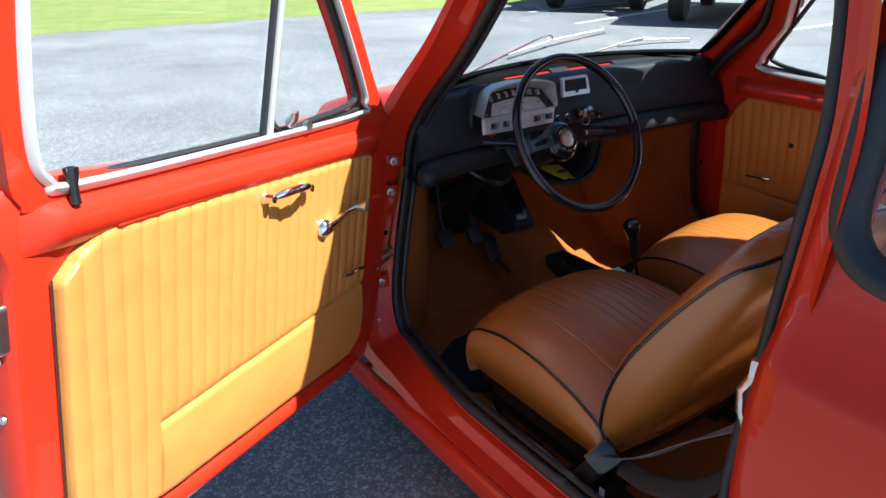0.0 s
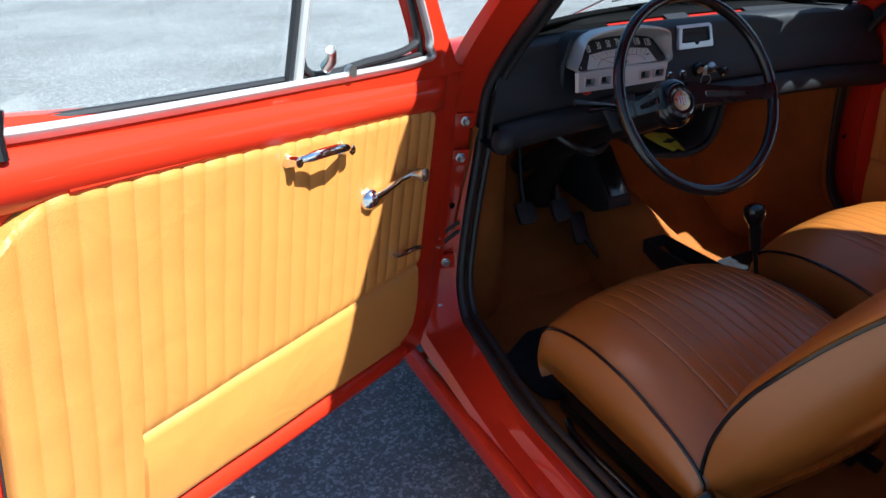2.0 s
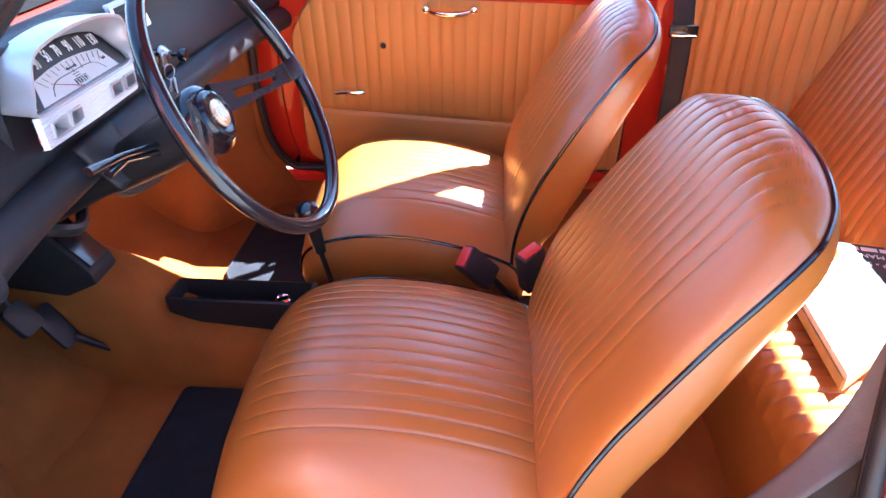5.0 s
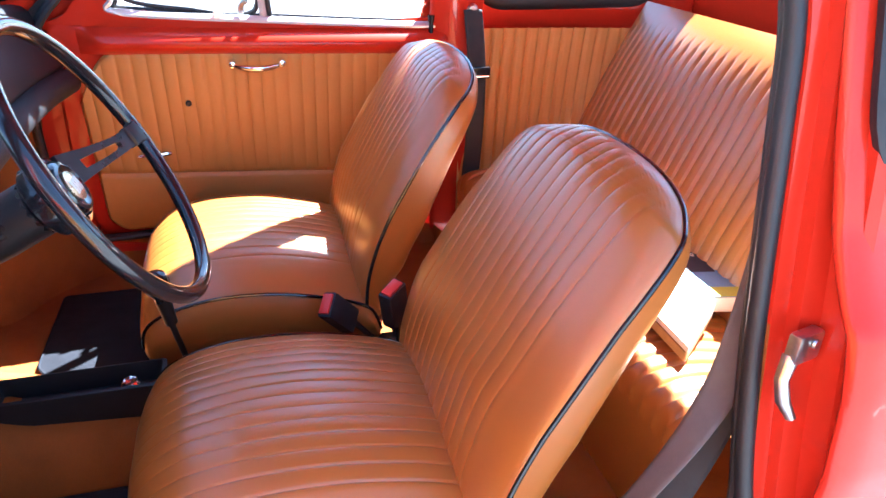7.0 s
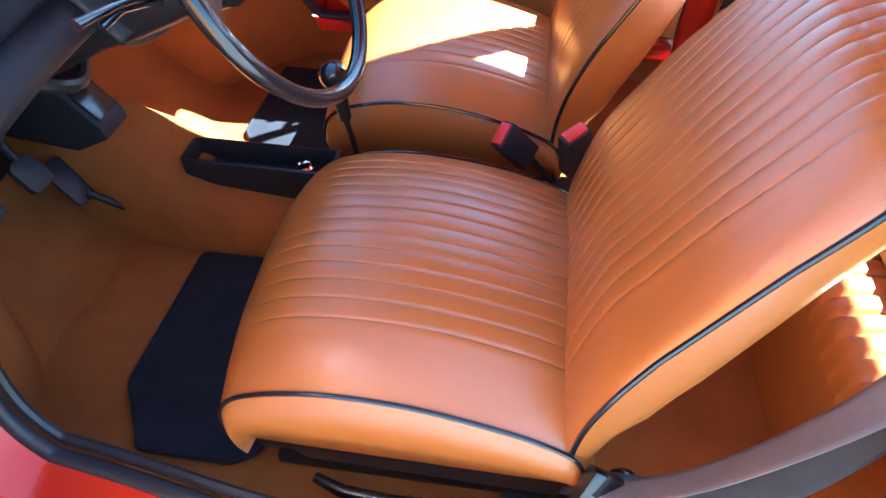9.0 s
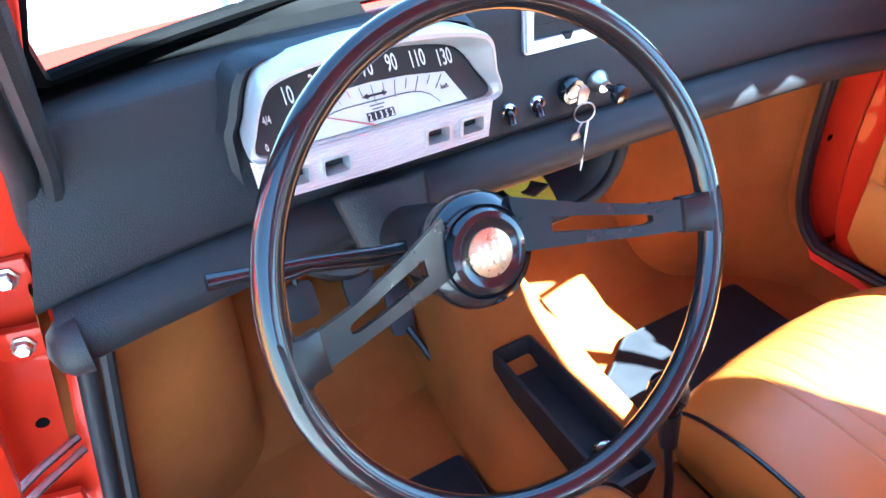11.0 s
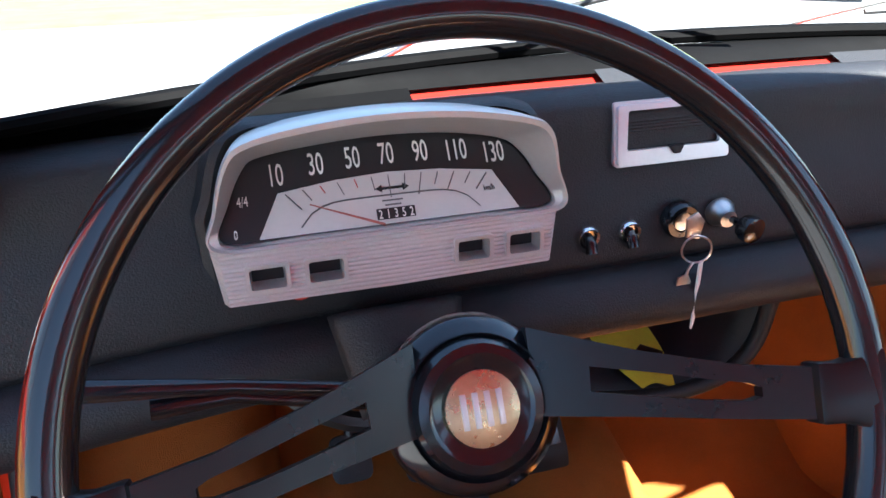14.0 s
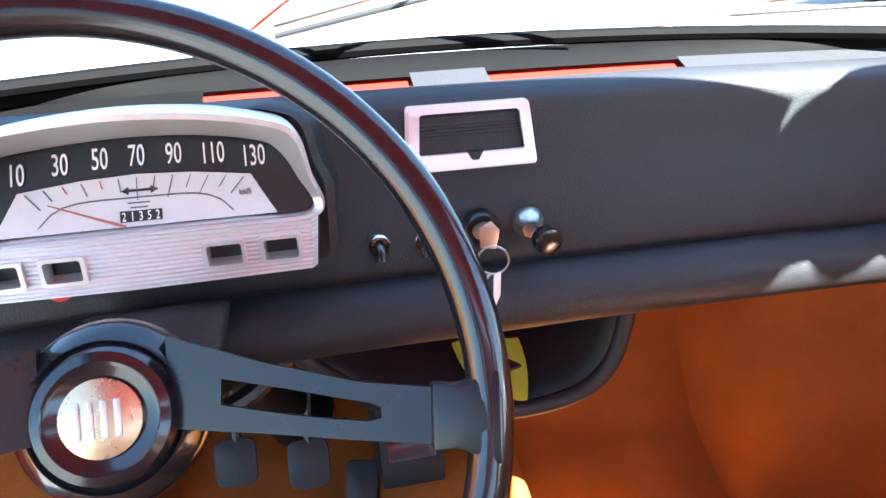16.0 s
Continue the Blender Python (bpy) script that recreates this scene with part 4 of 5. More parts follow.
dash = part("dashboard", strip(PAD, 40, -0.585, 0.560, 96, 0.03), BLACK_VINYL, car, "black grained vinyl dashboard")
part("roll_end", tube([(-0.561, -0.090, 0.655), (-0.576, -0.091, 0.655), (-0.584, -0.092, 0.655), (-0.588, -0.092, 0.655)], [0.0255, 0.0235, 0.016, 0.003], 16), BLACK_VINYL, dash)
part("padded_roll", strip(ROLL, 30, -0.574, 0.552, 98, 0.03), BLACK_VINYL, dash, "black padded lower roll")


def cowl(x0, x1, lift, deeper):
    def fn(u, v):
        x = x0 + (x1 - x0) * u
        y = 0.020 + sweep_y(x) + (0.024 + deeper) * v
        return (x, y, 0.8255 - 0.03 * x * x + 0.010 * v * (1 + deeper / 0.024) + lift)
    return grid(fn, max(4, int(40 * (x1 - x0))), 5)


part("cowl_panel", cowl(-0.545, 0.523, -0.006, 0.026), RED_SHADED, dash, "red painted metal under the screen")
# left cover takes the shaded colour, the other two plain vinyl
for x0, x1, m_ in ((-0.548, -0.245, RUBBER_SHADED), (-0.082, -0.018, BLACK_VINYL), (0.158, 0.526, BLACK_VINYL)):
    part("cowl_cover", cowl(x0, x1, 0.0, 0), m_, dash)
part("screen_surround", grid(lambda u, v: (-0.545 + 1.068 * u, (0.038 + sweep_y(-0.545 + 1.068 * u)) * (1 - v) + (base_y(-0.545 + 1.068 * u) - 0.004) * v, 0.832 - 0.03 * (1.068 * u - 0.545) ** 2 + 0.012 * v + 0.006 * math.sin(math.pi * v)), 60, 8), RUBBER_SHADED, dash, "black rubber screen surround")
# instrument cluster
cl = part("instrument_cluster", bmesh.new(), ALU, car, "silver ribbed instrument cluster", weld=False)
HOOD = [(-0.400, 0.766), (-0.397, 0.790), (-0.387, 0.820), (-0.373, 0.832), (-0.335, 0.839), (-0.285, 0.842), (-0.235, 0.839), (-0.193, 0.831), (-0.177, 0.821), (-0.171, 0.795), (-0.167, 0.766), (-0.22, 0.763), (-0.285, 0.763), (-0.345, 0.763)]
INNER = [(-0.394, 0.767), (-0.388, 0.788), (-0.377, 0.806), (-0.366, 0.812), (-0.330, 0.816), (-0.285, 0.818), (-0.240, 0.816), (-0.203, 0.810), (-0.190, 0.802), (-0.181, 0.788), (-0.173, 0.767), (-0.22, 0.766), (-0.285, 0.766), (-0.345, 0.766)]
ho = spline([(a, 0, b) for a, b in HOOD], 112, closed=True)
hi = spline([(a, 0, b) for a, b in INNER], 112, closed=True)
loops = []
for k, y in ((0.950, -0.042), (0.982, -0.062), (1.003, -0.083), (0.996, -0.0885)):
    loops.append([Vector((-0.2835 + (p.x + 0.2835) * k, y, 0.766 + (p.z - 0.766) * k)) for p in ho])
for f, y in ((0.18, -0.0885), (0.25, -0.083), (0.95, -0.062), (1.0, -0.058)):
    loops.append([Vector((a.x + (b.x - a.x) * f, y + (0.65 * (b.z - 0.80) if f > 0.9 else 0), a.z + (b.z - a.z) * f)) for a, b in zip(ho, hi)])
bm = bmesh.new()
rows = [[bm.verts.new(p) for p in L] for L in loops]
for a, b in zip(rows, rows[1:]):
    for i in range(len(a)):
        j = (i + 1) % len(a)
        bm.faces.new((a[i], a[j], b[j], b[i]))
part("bezel", bm, ALU, cl, "silver bezel hood")
# ribbed lower panel with four lamp windows
LAMPS = (-0.370, -0.333, -0.233, -0.196)


def ribs(u, v):
    x = -0.403 + 0.234 * u
    lo = 0.7235 + 0.0015 * abs(2 * u - 1)
    z = lo + (0.7645 - lo) * v
    inset = 0.006 * max(0, abs(2 * u - 1) - 0.96) / 0.04
    y = -0.086 - 0.0010 * abs(math.sin(math.pi * v * 13)) + inset + 0.004 * max(0, 1 - v / 0.04)
    for c in LAMPS:
        if abs(x - c) < 0.0118 and abs(z - 0.744) < 0.0080:
            y = -0.074
    return (x + (0.004 * (1 - v) * (1 if u < 0.5 else -1) * abs(2 * u - 1) ** 8), y, z)


part("ribbed_panel", grid(ribs, 150, 78), ALU, cl, "silver horizontally ribbed panel")
for c in LAMPS:
    out = rounded([(c - 0.0140, 0.7345), (c + 0.0140, 0.7345), (c + 0.0140, 0.7540), (c - 0.0140, 0.7540)], 0.003, 4)
    inn = [(c + (x - c) * 0.80, 0.744 + (z - 0.744) * 0.74) for x, z in out]
    w = part("lamp_window", frame_ring(out, inn, -0.0900, -0.080, lambda u, v, w: Vector((u, w, v))), ALU, cl, "small framed warning-lamp window")
    part("lamp_lens", box(c - 0.0102, c + 0.0102, -0.0765, -0.0755, 0.7375, 0.7505, 0.0), DIAL_BLACK, w, smooth=False)
part("dial_back", prism([(p.x, p.z) for p in hi], -0.0555, -0.0535, lambda u, v, w: Vector((u, w, v))), DIAL_BLACK, cl, "black dial band", smooth=False)
pale = [(-0.372, 0.7665), (-0.357, 0.7905), (-0.320, 0.7945), (-0.284, 0.7960), (-0.248, 0.7945), (-0.211, 0.7905), (-0.196, 0.7665)]
part("dial_face", prism(pale, -0.0565, -0.0556, lambda u, v, w: Vector((u, w, v))), DIAL, cl, "pale dial face", smooth=False)
FACE = pose(0, 0, 0, 90, 0, 0)
for txt, x, z in (("10", -0.357, 0.8005), ("30", -0.3305, 0.8045), ("50", -0.306, 0.8060), ("70", -0.283, 0.8065), ("90", -0.2595, 0.8060), ("110", -0.2345, 0.8045), ("130", -0.208, 0.8010)):
    lettering("numeral", txt, 0.0178, Matrix.Translation((x, -0.0572, z)) @ FACE, WHITE, cl, squeeze=0.6)
lettering("fuel_mark", "4/4", 0.008, Matrix.Translation((-0.3795, -0.0572, 0.788)) @ FACE, WHITE, cl, squeeze=0.7)
lettering("fuel_mark", "0", 0.007, Matrix.Translation((-0.386, -0.0572, 0.7705)) @ FACE, WHITE, cl, squeeze=0.7)
lettering("unit_mark", "km/h", 0.005, Matrix.Translation((-0.2155, -0.0572, 0.7805)) @ FACE, INK_GREY, cl, squeeze=0.8)
PIVOT = (-0.2845, 0.722)
for k in range(13):
    x = -0.3525 + 0.137 * k / 12
    z = 0.7895 + 0.0050 * (1 - ((x - PIVOT[0]) / 0.07) ** 2)
    d = Vector((PIVOT[0] - x, 0, PIVOT[1] - z)).normalized()
    L = 0.013 if k % 2 == 0 else 0.008
    red = k in (2, 4)
    p = Vector((x, -0.0573, z))
    q = p + d * (L if not red else 0.005)
    part("scale_tick", tube([p, q], 0.00045, 4), RED_INK if red else INK_GREY, cl, smooth=False)
arc = [(-0.345 + 0.121 * k / 16, -0.0571, 0.7705 + 0.0125 * (1 - abs(2 * k / 16 - 1) ** 6)) for k in range(17)]
part("scale_arc", tube(arc, 0.0005, 4), INK_GREY, cl, smooth=False)
part("arrow_mark", prism([(-0.294, 0.787), (-0.2895, 0.7892), (-0.2895, 0.7877), (-0.2755, 0.7877), (-0.2755, 0.7892), (-0.271, 0.787), (-0.2755, 0.7848), (-0.2755, 0.7863), (-0.2895, 0.7863), (-0.2895, 0.7848)], -0.0575, -0.0568, lambda u, v, w: Vector((u, w, v))), DIAL_BLACK, cl, smooth=False)
od = part("odometer", box(-0.2955, -0.2695, -0.0578, -0.0568, 0.7695, 0.7755, 0.0), DIAL_BLACK, cl, "black odometer window", smooth=False)
for k, t in enumerate("21352"):
    lettering("odometer_digit", t, 0.0072, Matrix.Translation((-0.2930 + 0.00525 * k, -0.0580, 0.7724)) @ FACE, WHITE, od, squeeze=0.8)
for k, w in enumerate((0.014, 0.011)):
    part("print_bar", box(-0.2835 - w / 2, -0.2835 + w / 2, -0.0572, -0.0566, 0.7795 - 0.0026 * k, 0.7803 - 0.0026 * k, 0.0), INK_GREY, cl, smooth=False)
part("needle", tube([(-0.2915, -0.0600, 0.7675), (-0.338, -0.0600, 0.7835)], [0.0009, 0.0004], 6), NEEDLE, cl, "faded red speedometer needle")
# the dial leans back from the ribbed panel
SHEAR = Matrix(((1, 0, 0, 0), (0, 1, 0.65, -0.52), (0, 0, 1, 0), (0, 0, 0, 1)))
bpy.context.view_layer.update()
for o in list(cl.children) + list(od.children):
    if o.name.split(".")[0] not in ("bezel", "ribbed_panel", "lamp_window"):
        o.data.transform(o.matrix_world.inverted() @ SHEAR @ o.matrix_world)
sur = [[Vector((-0.2835 + (p.x + 0.2835) * k, y, 0.766 + (min(p.z, 0.834) - 0.766) * k2 - (dz if p.z < 0.77 else 0))) for p in ho] for k, k2, y, dz in ((0.95, 0.94, -0.040, 0.0), (1.02, 0.97, -0.050, 0.046), (1.07, 0.99, -0.046, 0.052), (1.13, 0.98, -0.020, 0.060))]
bm = bmesh.new()
rows = [[bm.verts.new(p) for p in L] for L in sur]
for a, b in zip(rows, rows[1:]):
    for i in range(len(a)):
        j = (i + 1) % len(a)
        bm.faces.new((a[i], a[j], b[j], b[i]))
part("vinyl_surround", bm, BLACK_VINYL, dash, "black vinyl surround of the cluster")

# ashtray with bright frame
dmap = lambda u, v, w: Vector((u, pad_y(v) + sweep_y(u) - w, v))
out = rounded([(-0.100, 0.771), (0.004, 0.771), (0.000, 0.819), (-0.097, 0.819)], 0.004, 4)
mid = [(-0.0485 + (x + 0.0485) * 0.96, 0.795 + (z - 0.795) * 0.93) for x, z in out]
inn = [(-0.0485 + (x + 0.0485) * 0.80, 0.7985 + (z - 0.795) * 0.62) for x, z in out]
bm = frame_ring(out, mid, 0.0, 0.004, dmap)
frame_ring(mid, inn, 0.004, 0.0075, dmap, bm)
ash = part("ashtray", bm, ALU, car, "black dashboard ashtray in a bright frame")
lid = part("ashtray_lid", grid(lambda u, v: dmap(-0.089 + 0.081 * u, 0.784 + 0.029 * v, 0.003 + (0.0007 * abs(math.sin(v * 12 * math.pi)) if 0.4 < v < 0.75 else 0)), 12, 48), BLACK_VINYL, ash, "black ribbed lid")
part("lid_tab", prism([(-0.053, 0.785), (-0.040, 0.785), (-0.044, 0.7785), (-0.049, 0.7785)], 0.003, 0.010, dmap, 0.001), BLACK_VINYL, ash)
# toggles, ignition, choke
for x in (-0.126, -0.090):
    m = Matrix.Translation((x, -0.047, 0.722)) @ pose(0, 0, 0, 95, 0, 0)
    t = part("toggle_switch", lathe([(0.0095, -0.001), (0.0098, 0.003), (0.0085, 0.005), (0.0065, 0.004), (0.0060, 0.001)], m, 20), CHROME, car, "black toggle switch in a chrome ring")
    part("toggle_lever", tube([m @ Vector((0, 0, 0)), m @ Vector((0, -0.003, 0.007)), m @ Vector((0, -0.010, 0.011))], [0.0042, 0.0045, 0.0050], 10), BLACK_GLOSS, t)
m = Matrix.Translation((-0.047, -0.047, 0.728)) @ pose(0, 0, 0, 95, 0, 0)
ign = part("ignition_lock", lathe([(0.015, -0.001), (0.0155, 0.006), (0.0135, 0.010), (0.009, 0.010), (0.0085, 0.007), (0.0, 0.007)], m, 24), BLACK_GLOSS, car, "black ignition lock")
part("lock_barrel", lathe([(0.0, 0.0), (0.0075, 0.0), (0.0075, 0.0095), (0.0, 0.010)], m, 18), STEEL, ign)
m = Matrix.Translation((-0.008, -0.047, 0.728)) @ pose(0, 0, 0, 95, 0, -6)
ch = part("choke_knob", lathe([(0.0, 0.0), (0.0125, 0.0), (0.0125, 0.003), (0.010, 0.008), (0.0075, 0.012), (0.007, 0.016), (0.0, 0.016)], m, 20), STEEL, car, "black pull knob on a silver base")
part("knob_head", lathe([(0.003, 0.012), (0.0035, 0.026), (0.0095, 0.029), (0.011, 0.034), (0.0105, 0.040), (0.006, 0.042), (0.0, 0.0415)], m @ pose(0, 0, 0, 0, 12, 0), 20), BLACK_GLOSS, ch)
keys = thing("key_ring", "bunch of keys with a white tag hanging from the ignition lock", "keys", (-0.045, -0.068, 0.715))


def kpart(name, bm, material, label=""):
    bmesh.ops.translate(bm, verts=bm.verts, vec=-Vector((-0.045, -0.068, 0.715)))
    return part(name, bm, material, keys, label)


kpart("ignition_key", prism([(-0.052, 0.719), (-0.040, 0.717), (-0.037, 0.732), (-0.044, 0.740), (-0.053, 0.735)], -0.070, -0.0675, lambda u, v, w: Vector((u, w, v)), 0.0008), STEEL, "steel key in the lock")
kpart("ring", tube([(-0.043 + 0.0115 * math.cos(q), -0.072 - 0.003 * math.cos(q), 0.709 + 0.0115 * math.sin(q)) for q in (2 * math.pi * k / 24 for k in range(24))], 0.0009, 6, closed=True), STEEL)
kpart("white_tag", prism(rounded([(-0.0445, 0.700), (-0.0375, 0.700), (-0.0395, 0.647), (-0.0455, 0.641)], 0.002, 3), -0.077, -0.0745, lambda u, v, w: Vector((u, w + (u + 0.04) * 0.8, v)), 0.0006), CARD, "white plastic tag")
kpart("door_key", prism([(-0.0585, 0.688), (-0.050, 0.690), (-0.0465, 0.683), (-0.049, 0.676), (-0.0515, 0.674), (-0.053, 0.658), (-0.0555, 0.655), (-0.0575, 0.674), (-0.060, 0.680)], -0.075, -0.0732, lambda u, v, w: Vector((u, w, v)), 0.0005), STEEL, "small brass-grey key")
kpart("chain", tube([(-0.046, -0.0735, 0.699), (-0.050, -0.0742, 0.694), (-0.052, -0.0742, 0.687)], 0.0013, 6), STEEL)

# ---- steering wheel and column ----
WC = Vector((-0.2794, -0.2823, 0.7539))
WN = Vector((-0.008, -0.8745, 0.480)).normalized()
WR = (Vector((1, 0, 0)) - WN * WN.x).normalized()
WU = WN.cross(WR)
if WU.z < 0:
    WU = -WU
wp = lambda a, b, c=0.0: WC + WR * a + WU * b + WN * c
wheel_m = Matrix((WR, WU, WN)).transposed().to_4x4()
rim = [wp(0.1740 * math.cos(q), 0.1740 * math.sin(q)) for q in (2 * math.pi * k / 96 for k in range(96))]
sw = part("steering_wheel", tube(rim, 0.0100, 14, closed=True), BLACK_GLOSS, car, "thin black two-spoke steering wheel")
hub_m = Matrix.Translation(wp(0, 0, -0.072)) @ wheel_m
part("hub", lathe([(0.0, -0.05), (0.030, -0.05), (0.034, -0.020), (0.044, -0.012), (0.0465, 0.004), (0.0435, 0.014), (0.036, 0.020), (0.034, 0.017), (0.0, 0.017)], hub_m, 40), BLACK_GLOSS, sw, "black domed hub")
hb = part("horn_button", lathe([(0.0, 0.014), (0.0335, 0.014), (0.0345, 0.019), (0.031, 0.025), (0.0265, 0.0262), (0.024, 0.0245), (0.0, 0.0245)], hub_m, 36), BLACK_GLOSS, sw, "glossy black horn button")
part("badge", lathe([(0.0, 0.0245), (0.0185, 0.0245), (0.0185, 0.0262), (0.012, 0.0278), (0.0, 0.0284)], hub_m, 36), GOLD, hb, "pale gold round badge")
for k in range(4):
    part("badge_bar", box(-0.0112 + 0.0060 * k, -0.0082 + 0.0060 * k, -0.0085, 0.0085, 0.0272, 0.0290, 0.0006, hub_m), ALU, hb)
for ang in (-6.0, 183.0):
    ca, sa = math.cos(radians(ang)), math.sin(radians(ang))
    up = 1 if ang < 90 else -1

    def sp(u, v, w, ca=ca, sa=sa, up=up):
        depth = -0.056 + 0.054 * max(0, (u - 0.03) / 0.13) ** 0.95
        return wp(u * ca - v * up * sa, u * sa + v * up * ca, depth + w)
    outl = [(0.026, 0.037), (0.075, 0.0235), (0.118, 0.0145), (0.150, 0.012), (0.168, 0.012), (0.168, -0.012), (0.150, -0.012), (0.118, -0.0110), (0.075, -0.0085), (0.030, -0.0070)]
    slot = [(0.054, 0.0165), (0.085, 0.0118), (0.105, 0.0082), (0.122, 0.0056), (0.127, 0.0036), (0.127, -0.0010), (0.122, -0.0026), (0.105, -0.0018), (0.085, 0.0002), (0.054, 0.0042)]
    part("spoke", frame_ring(outl, slot, -0.003, 0.003, sp), SPOKE, sw, "black slotted spoke")
    part("spoke_clip", prism([(0.148, -0.0145), (0.160, -0.0138), (0.176, -0.0205), (0.176, 0.0205), (0.160, 0.0138), (0.148, 0.0145)], -0.006, 0.007, sp, 0.0025), SPOKE, sw)
col = [wp(0, 0, -0.09 - 0.58 * k / 10) for k in range(11)]
part("steering_column", tube(col, [0.034, 0.034, 0.030] + [0.022] * 8, 16), BLACK_MATT, car, "black steering column")


def shroud(u, v):
    a = (u - 0.5) * 2
    x = -0.286 + a * (0.049 - 0.014 * v)
    return (x, -0.071 - 0.040 * v - 0.012 * (1 - a * a), 0.700 - 0.062 * v + 0.008 * (1 - abs(a) ** 4))


thick(part("column_shroud", grid(shroud, 16, 10), BLACK_VINYL, car, "black vinyl column shroud"), 0.006)
for dz, x1, z1 in ((0.0, -0.470, 0.736), (-0.012, -0.437, 0.718)):
    part("column_stalk", tube([(-0.290, -0.165, 0.695 + dz), (-0.335, -0.168, 0.706 + dz * 0.7), (-0.395, -0.170, 0.722 + dz * 0.5), (x1, -0.172, z1)], [0.005, 0.0048, 0.0042, 0.0062], 10, flat=0.7), BLACK_GLOSS, car, "thin black column stalk")
part("hazard_knob", lathe([(0.0, 0.0), (0.009, 0.0), (0.0112, 0.006), (0.0085, 0.014), (0.0, 0.016)], pose(-0.350, -0.046, 0.720, 95, 0, 0), 16), RED_PLASTIC, car, "red plastic knob under the dash")
part("column_boot", tube([(-0.265, 0.10, 0.56), (-0.255, 0.18, 0.47), (-0.235, 0.24, 0.40), (-0.22, 0.27, 0.36)], [0.026, 0.030, 0.035, 0.05], 12), BLACK_MATT, car)
part("bulkhead_wiring", tube(spline([(-0.40, 0.02, 0.635), (-0.36, -0.02, 0.60), (-0.31, -0.03, 0.575), (-0.25, 0.0, 0.57), (-0.20, 0.03, 0.60)], 24), 0.009, 8), BLACK_MATT, car, "black wiring loom")

# parcel bin under the dash
bin_path = [(-0.205, 0.610), (-0.170, 0.572), (-0.11, 0.528), (-0.005, 0.507), (0.066, 0.515), (0.100, 0.545), (0.112, 0.591), (0.117, 0.645)]
bp = spline([(a, 0, b) for a, b in bin_path], 40)
bn = thick(part("parcel_bin", grid(lambda u, v: (bp[round(u * 39)].x, 0.010 + 0.25 * v, bp[round(u * 39)].z + 0.015 * v), 39, 6), BLACK_VINYL, car, "black open parcel bin under the dash"), 0.006)
part("bin_lip", tube([(p.x, 0.008, p.z) for p in bp], 0.0085, 10), BLACK_VINYL, bn, "black rolled lip")
part("bin_back", box(-0.24, 0.12, 0.24, 0.25, 0.52, 0.66, 0.0), BLACK_MATT, bn)
pen = thing("pennant", "small yellow printed cloth shield lying in the parcel bin", "pennant", (-0.004, 0.055, 0.514))
part("cloth", grid(lambda u, v: ((u - 0.5) * 0.075 * (1 - 0.5 * v * v), (v - 0.5) * -0.09, 0.004 + 0.004 * math.sin(u * 5) + 0.018 * (1 - v)), 12, 12), YELLOW, pen)
part("print_mark", box(-0.018, 0.018, -0.02, 0.02, 0.0, 0.003, 0.001, pose(0, 0, 0.014, -11, 0, 20)), DIAL_BLACK, pen, "dark blot of print")

# heater box on the front of the tunnel
hb = part("heater_box", prism([(0.098, 0.352), (0.104, 0.374), (0.20, 0.485), (0.335, 0.52), (0.345, 0.345), (0.16, 0.322)], -0.128, -0.052, lambda u, v, w: Vector((w, u, v)), 0.006), BLACK_VINYL, car, "black heater box above the tunnel")
part("flap", prism([(0.106, 0.384), (0.185, 0.475), (0.189, 0.472), (0.110, 0.380)], -0.118, -0.062, lambda u, v, w: Vector((w, u, v)), 0.001), BLACK_GLOSS, hb)

# ---- pedals, tray, lever ----
for nm, x, y, z, w, h in (("clutch_pedal", -0.303, 0.215, 0.335, 0.026, 0.030), ("brake_pedal", -0.212, 0.190, 0.335, 0.026, 0.030)):
    p = thing(nm, "black rubber foot pedal in the footwell", "pedal", (x, y, z), "foot pedals")
    part("pad", prism(rounded([(-w, -h), (w, -h), (w, h), (-w, h)], 0.014, 4), -0.006, 0.006, lambda u, v, q: pose(0, 0, 0, 55, 0, 0) @ Vector((u, v, q)), 0.003), RUBBER, p)
    part("arm", tube([(0, 0.006, 0.004), (0.005, 0.035, 0.06), (0.01, 0.06, 0.16), (0.01, 0.075, 0.27)], 0.0065, 8), BLACK_MATT, p)
acc = thing("accelerator_pedal", "black hinged accelerator pedal on the carpet", "pedal", (-0.150, 0.165, 0.262), "foot pedals")
part("pad", prism(rounded([(-0.020, -0.045), (0.020, -0.045), (0.022, 0.045), (-0.022, 0.045)], 0.010, 4), -0.005, 0.005, lambda u, v, q: pose(0, 0.02, 0.01, 48, 0, -12) @ Vector((u, v, q)), 0.002), RUBBER, acc)
part("arm", tube([(0, -0.01, -0.01), (0.018, -0.065, -0.055), (0.03, -0.105, -0.092)], [0.007, 0.006, 0.005], 8), BLACK_MATT, acc)

tray = thing("console_tray", "black plastic tray on the centre tunnel", "tray", (-0.056, -0.12, 0.245))


def tray_bm():
    o = [(-0.038, -0.145), (0.038, -0.145), (0.036, 0.125), (-0.036, 0.125)]
    o = rounded(o, 0.008, 3)
    i = [(x * 0.86, y * 0.955) for x, y in o]
    bm = bmesh.new()
    loops = [(o, -0.008, 0.96), (o, 0.055, 1.0), (i, 0.057, 1.0), (i, 0.018, 0.94)]
    rows = [[bm.verts.new((x * k, y * k, z)) for x, y in pts] for pts, z, k in loops]
    for a, b in zip(rows, rows[1:]):
        for q in range(len(a)):
            r = (q + 1) % len(a)
            bm.faces.new((a[q], a[r], b[r], b[q]))
    bm.faces.new(rows[0])
    bm.faces.new(rows[-1])
    return bm


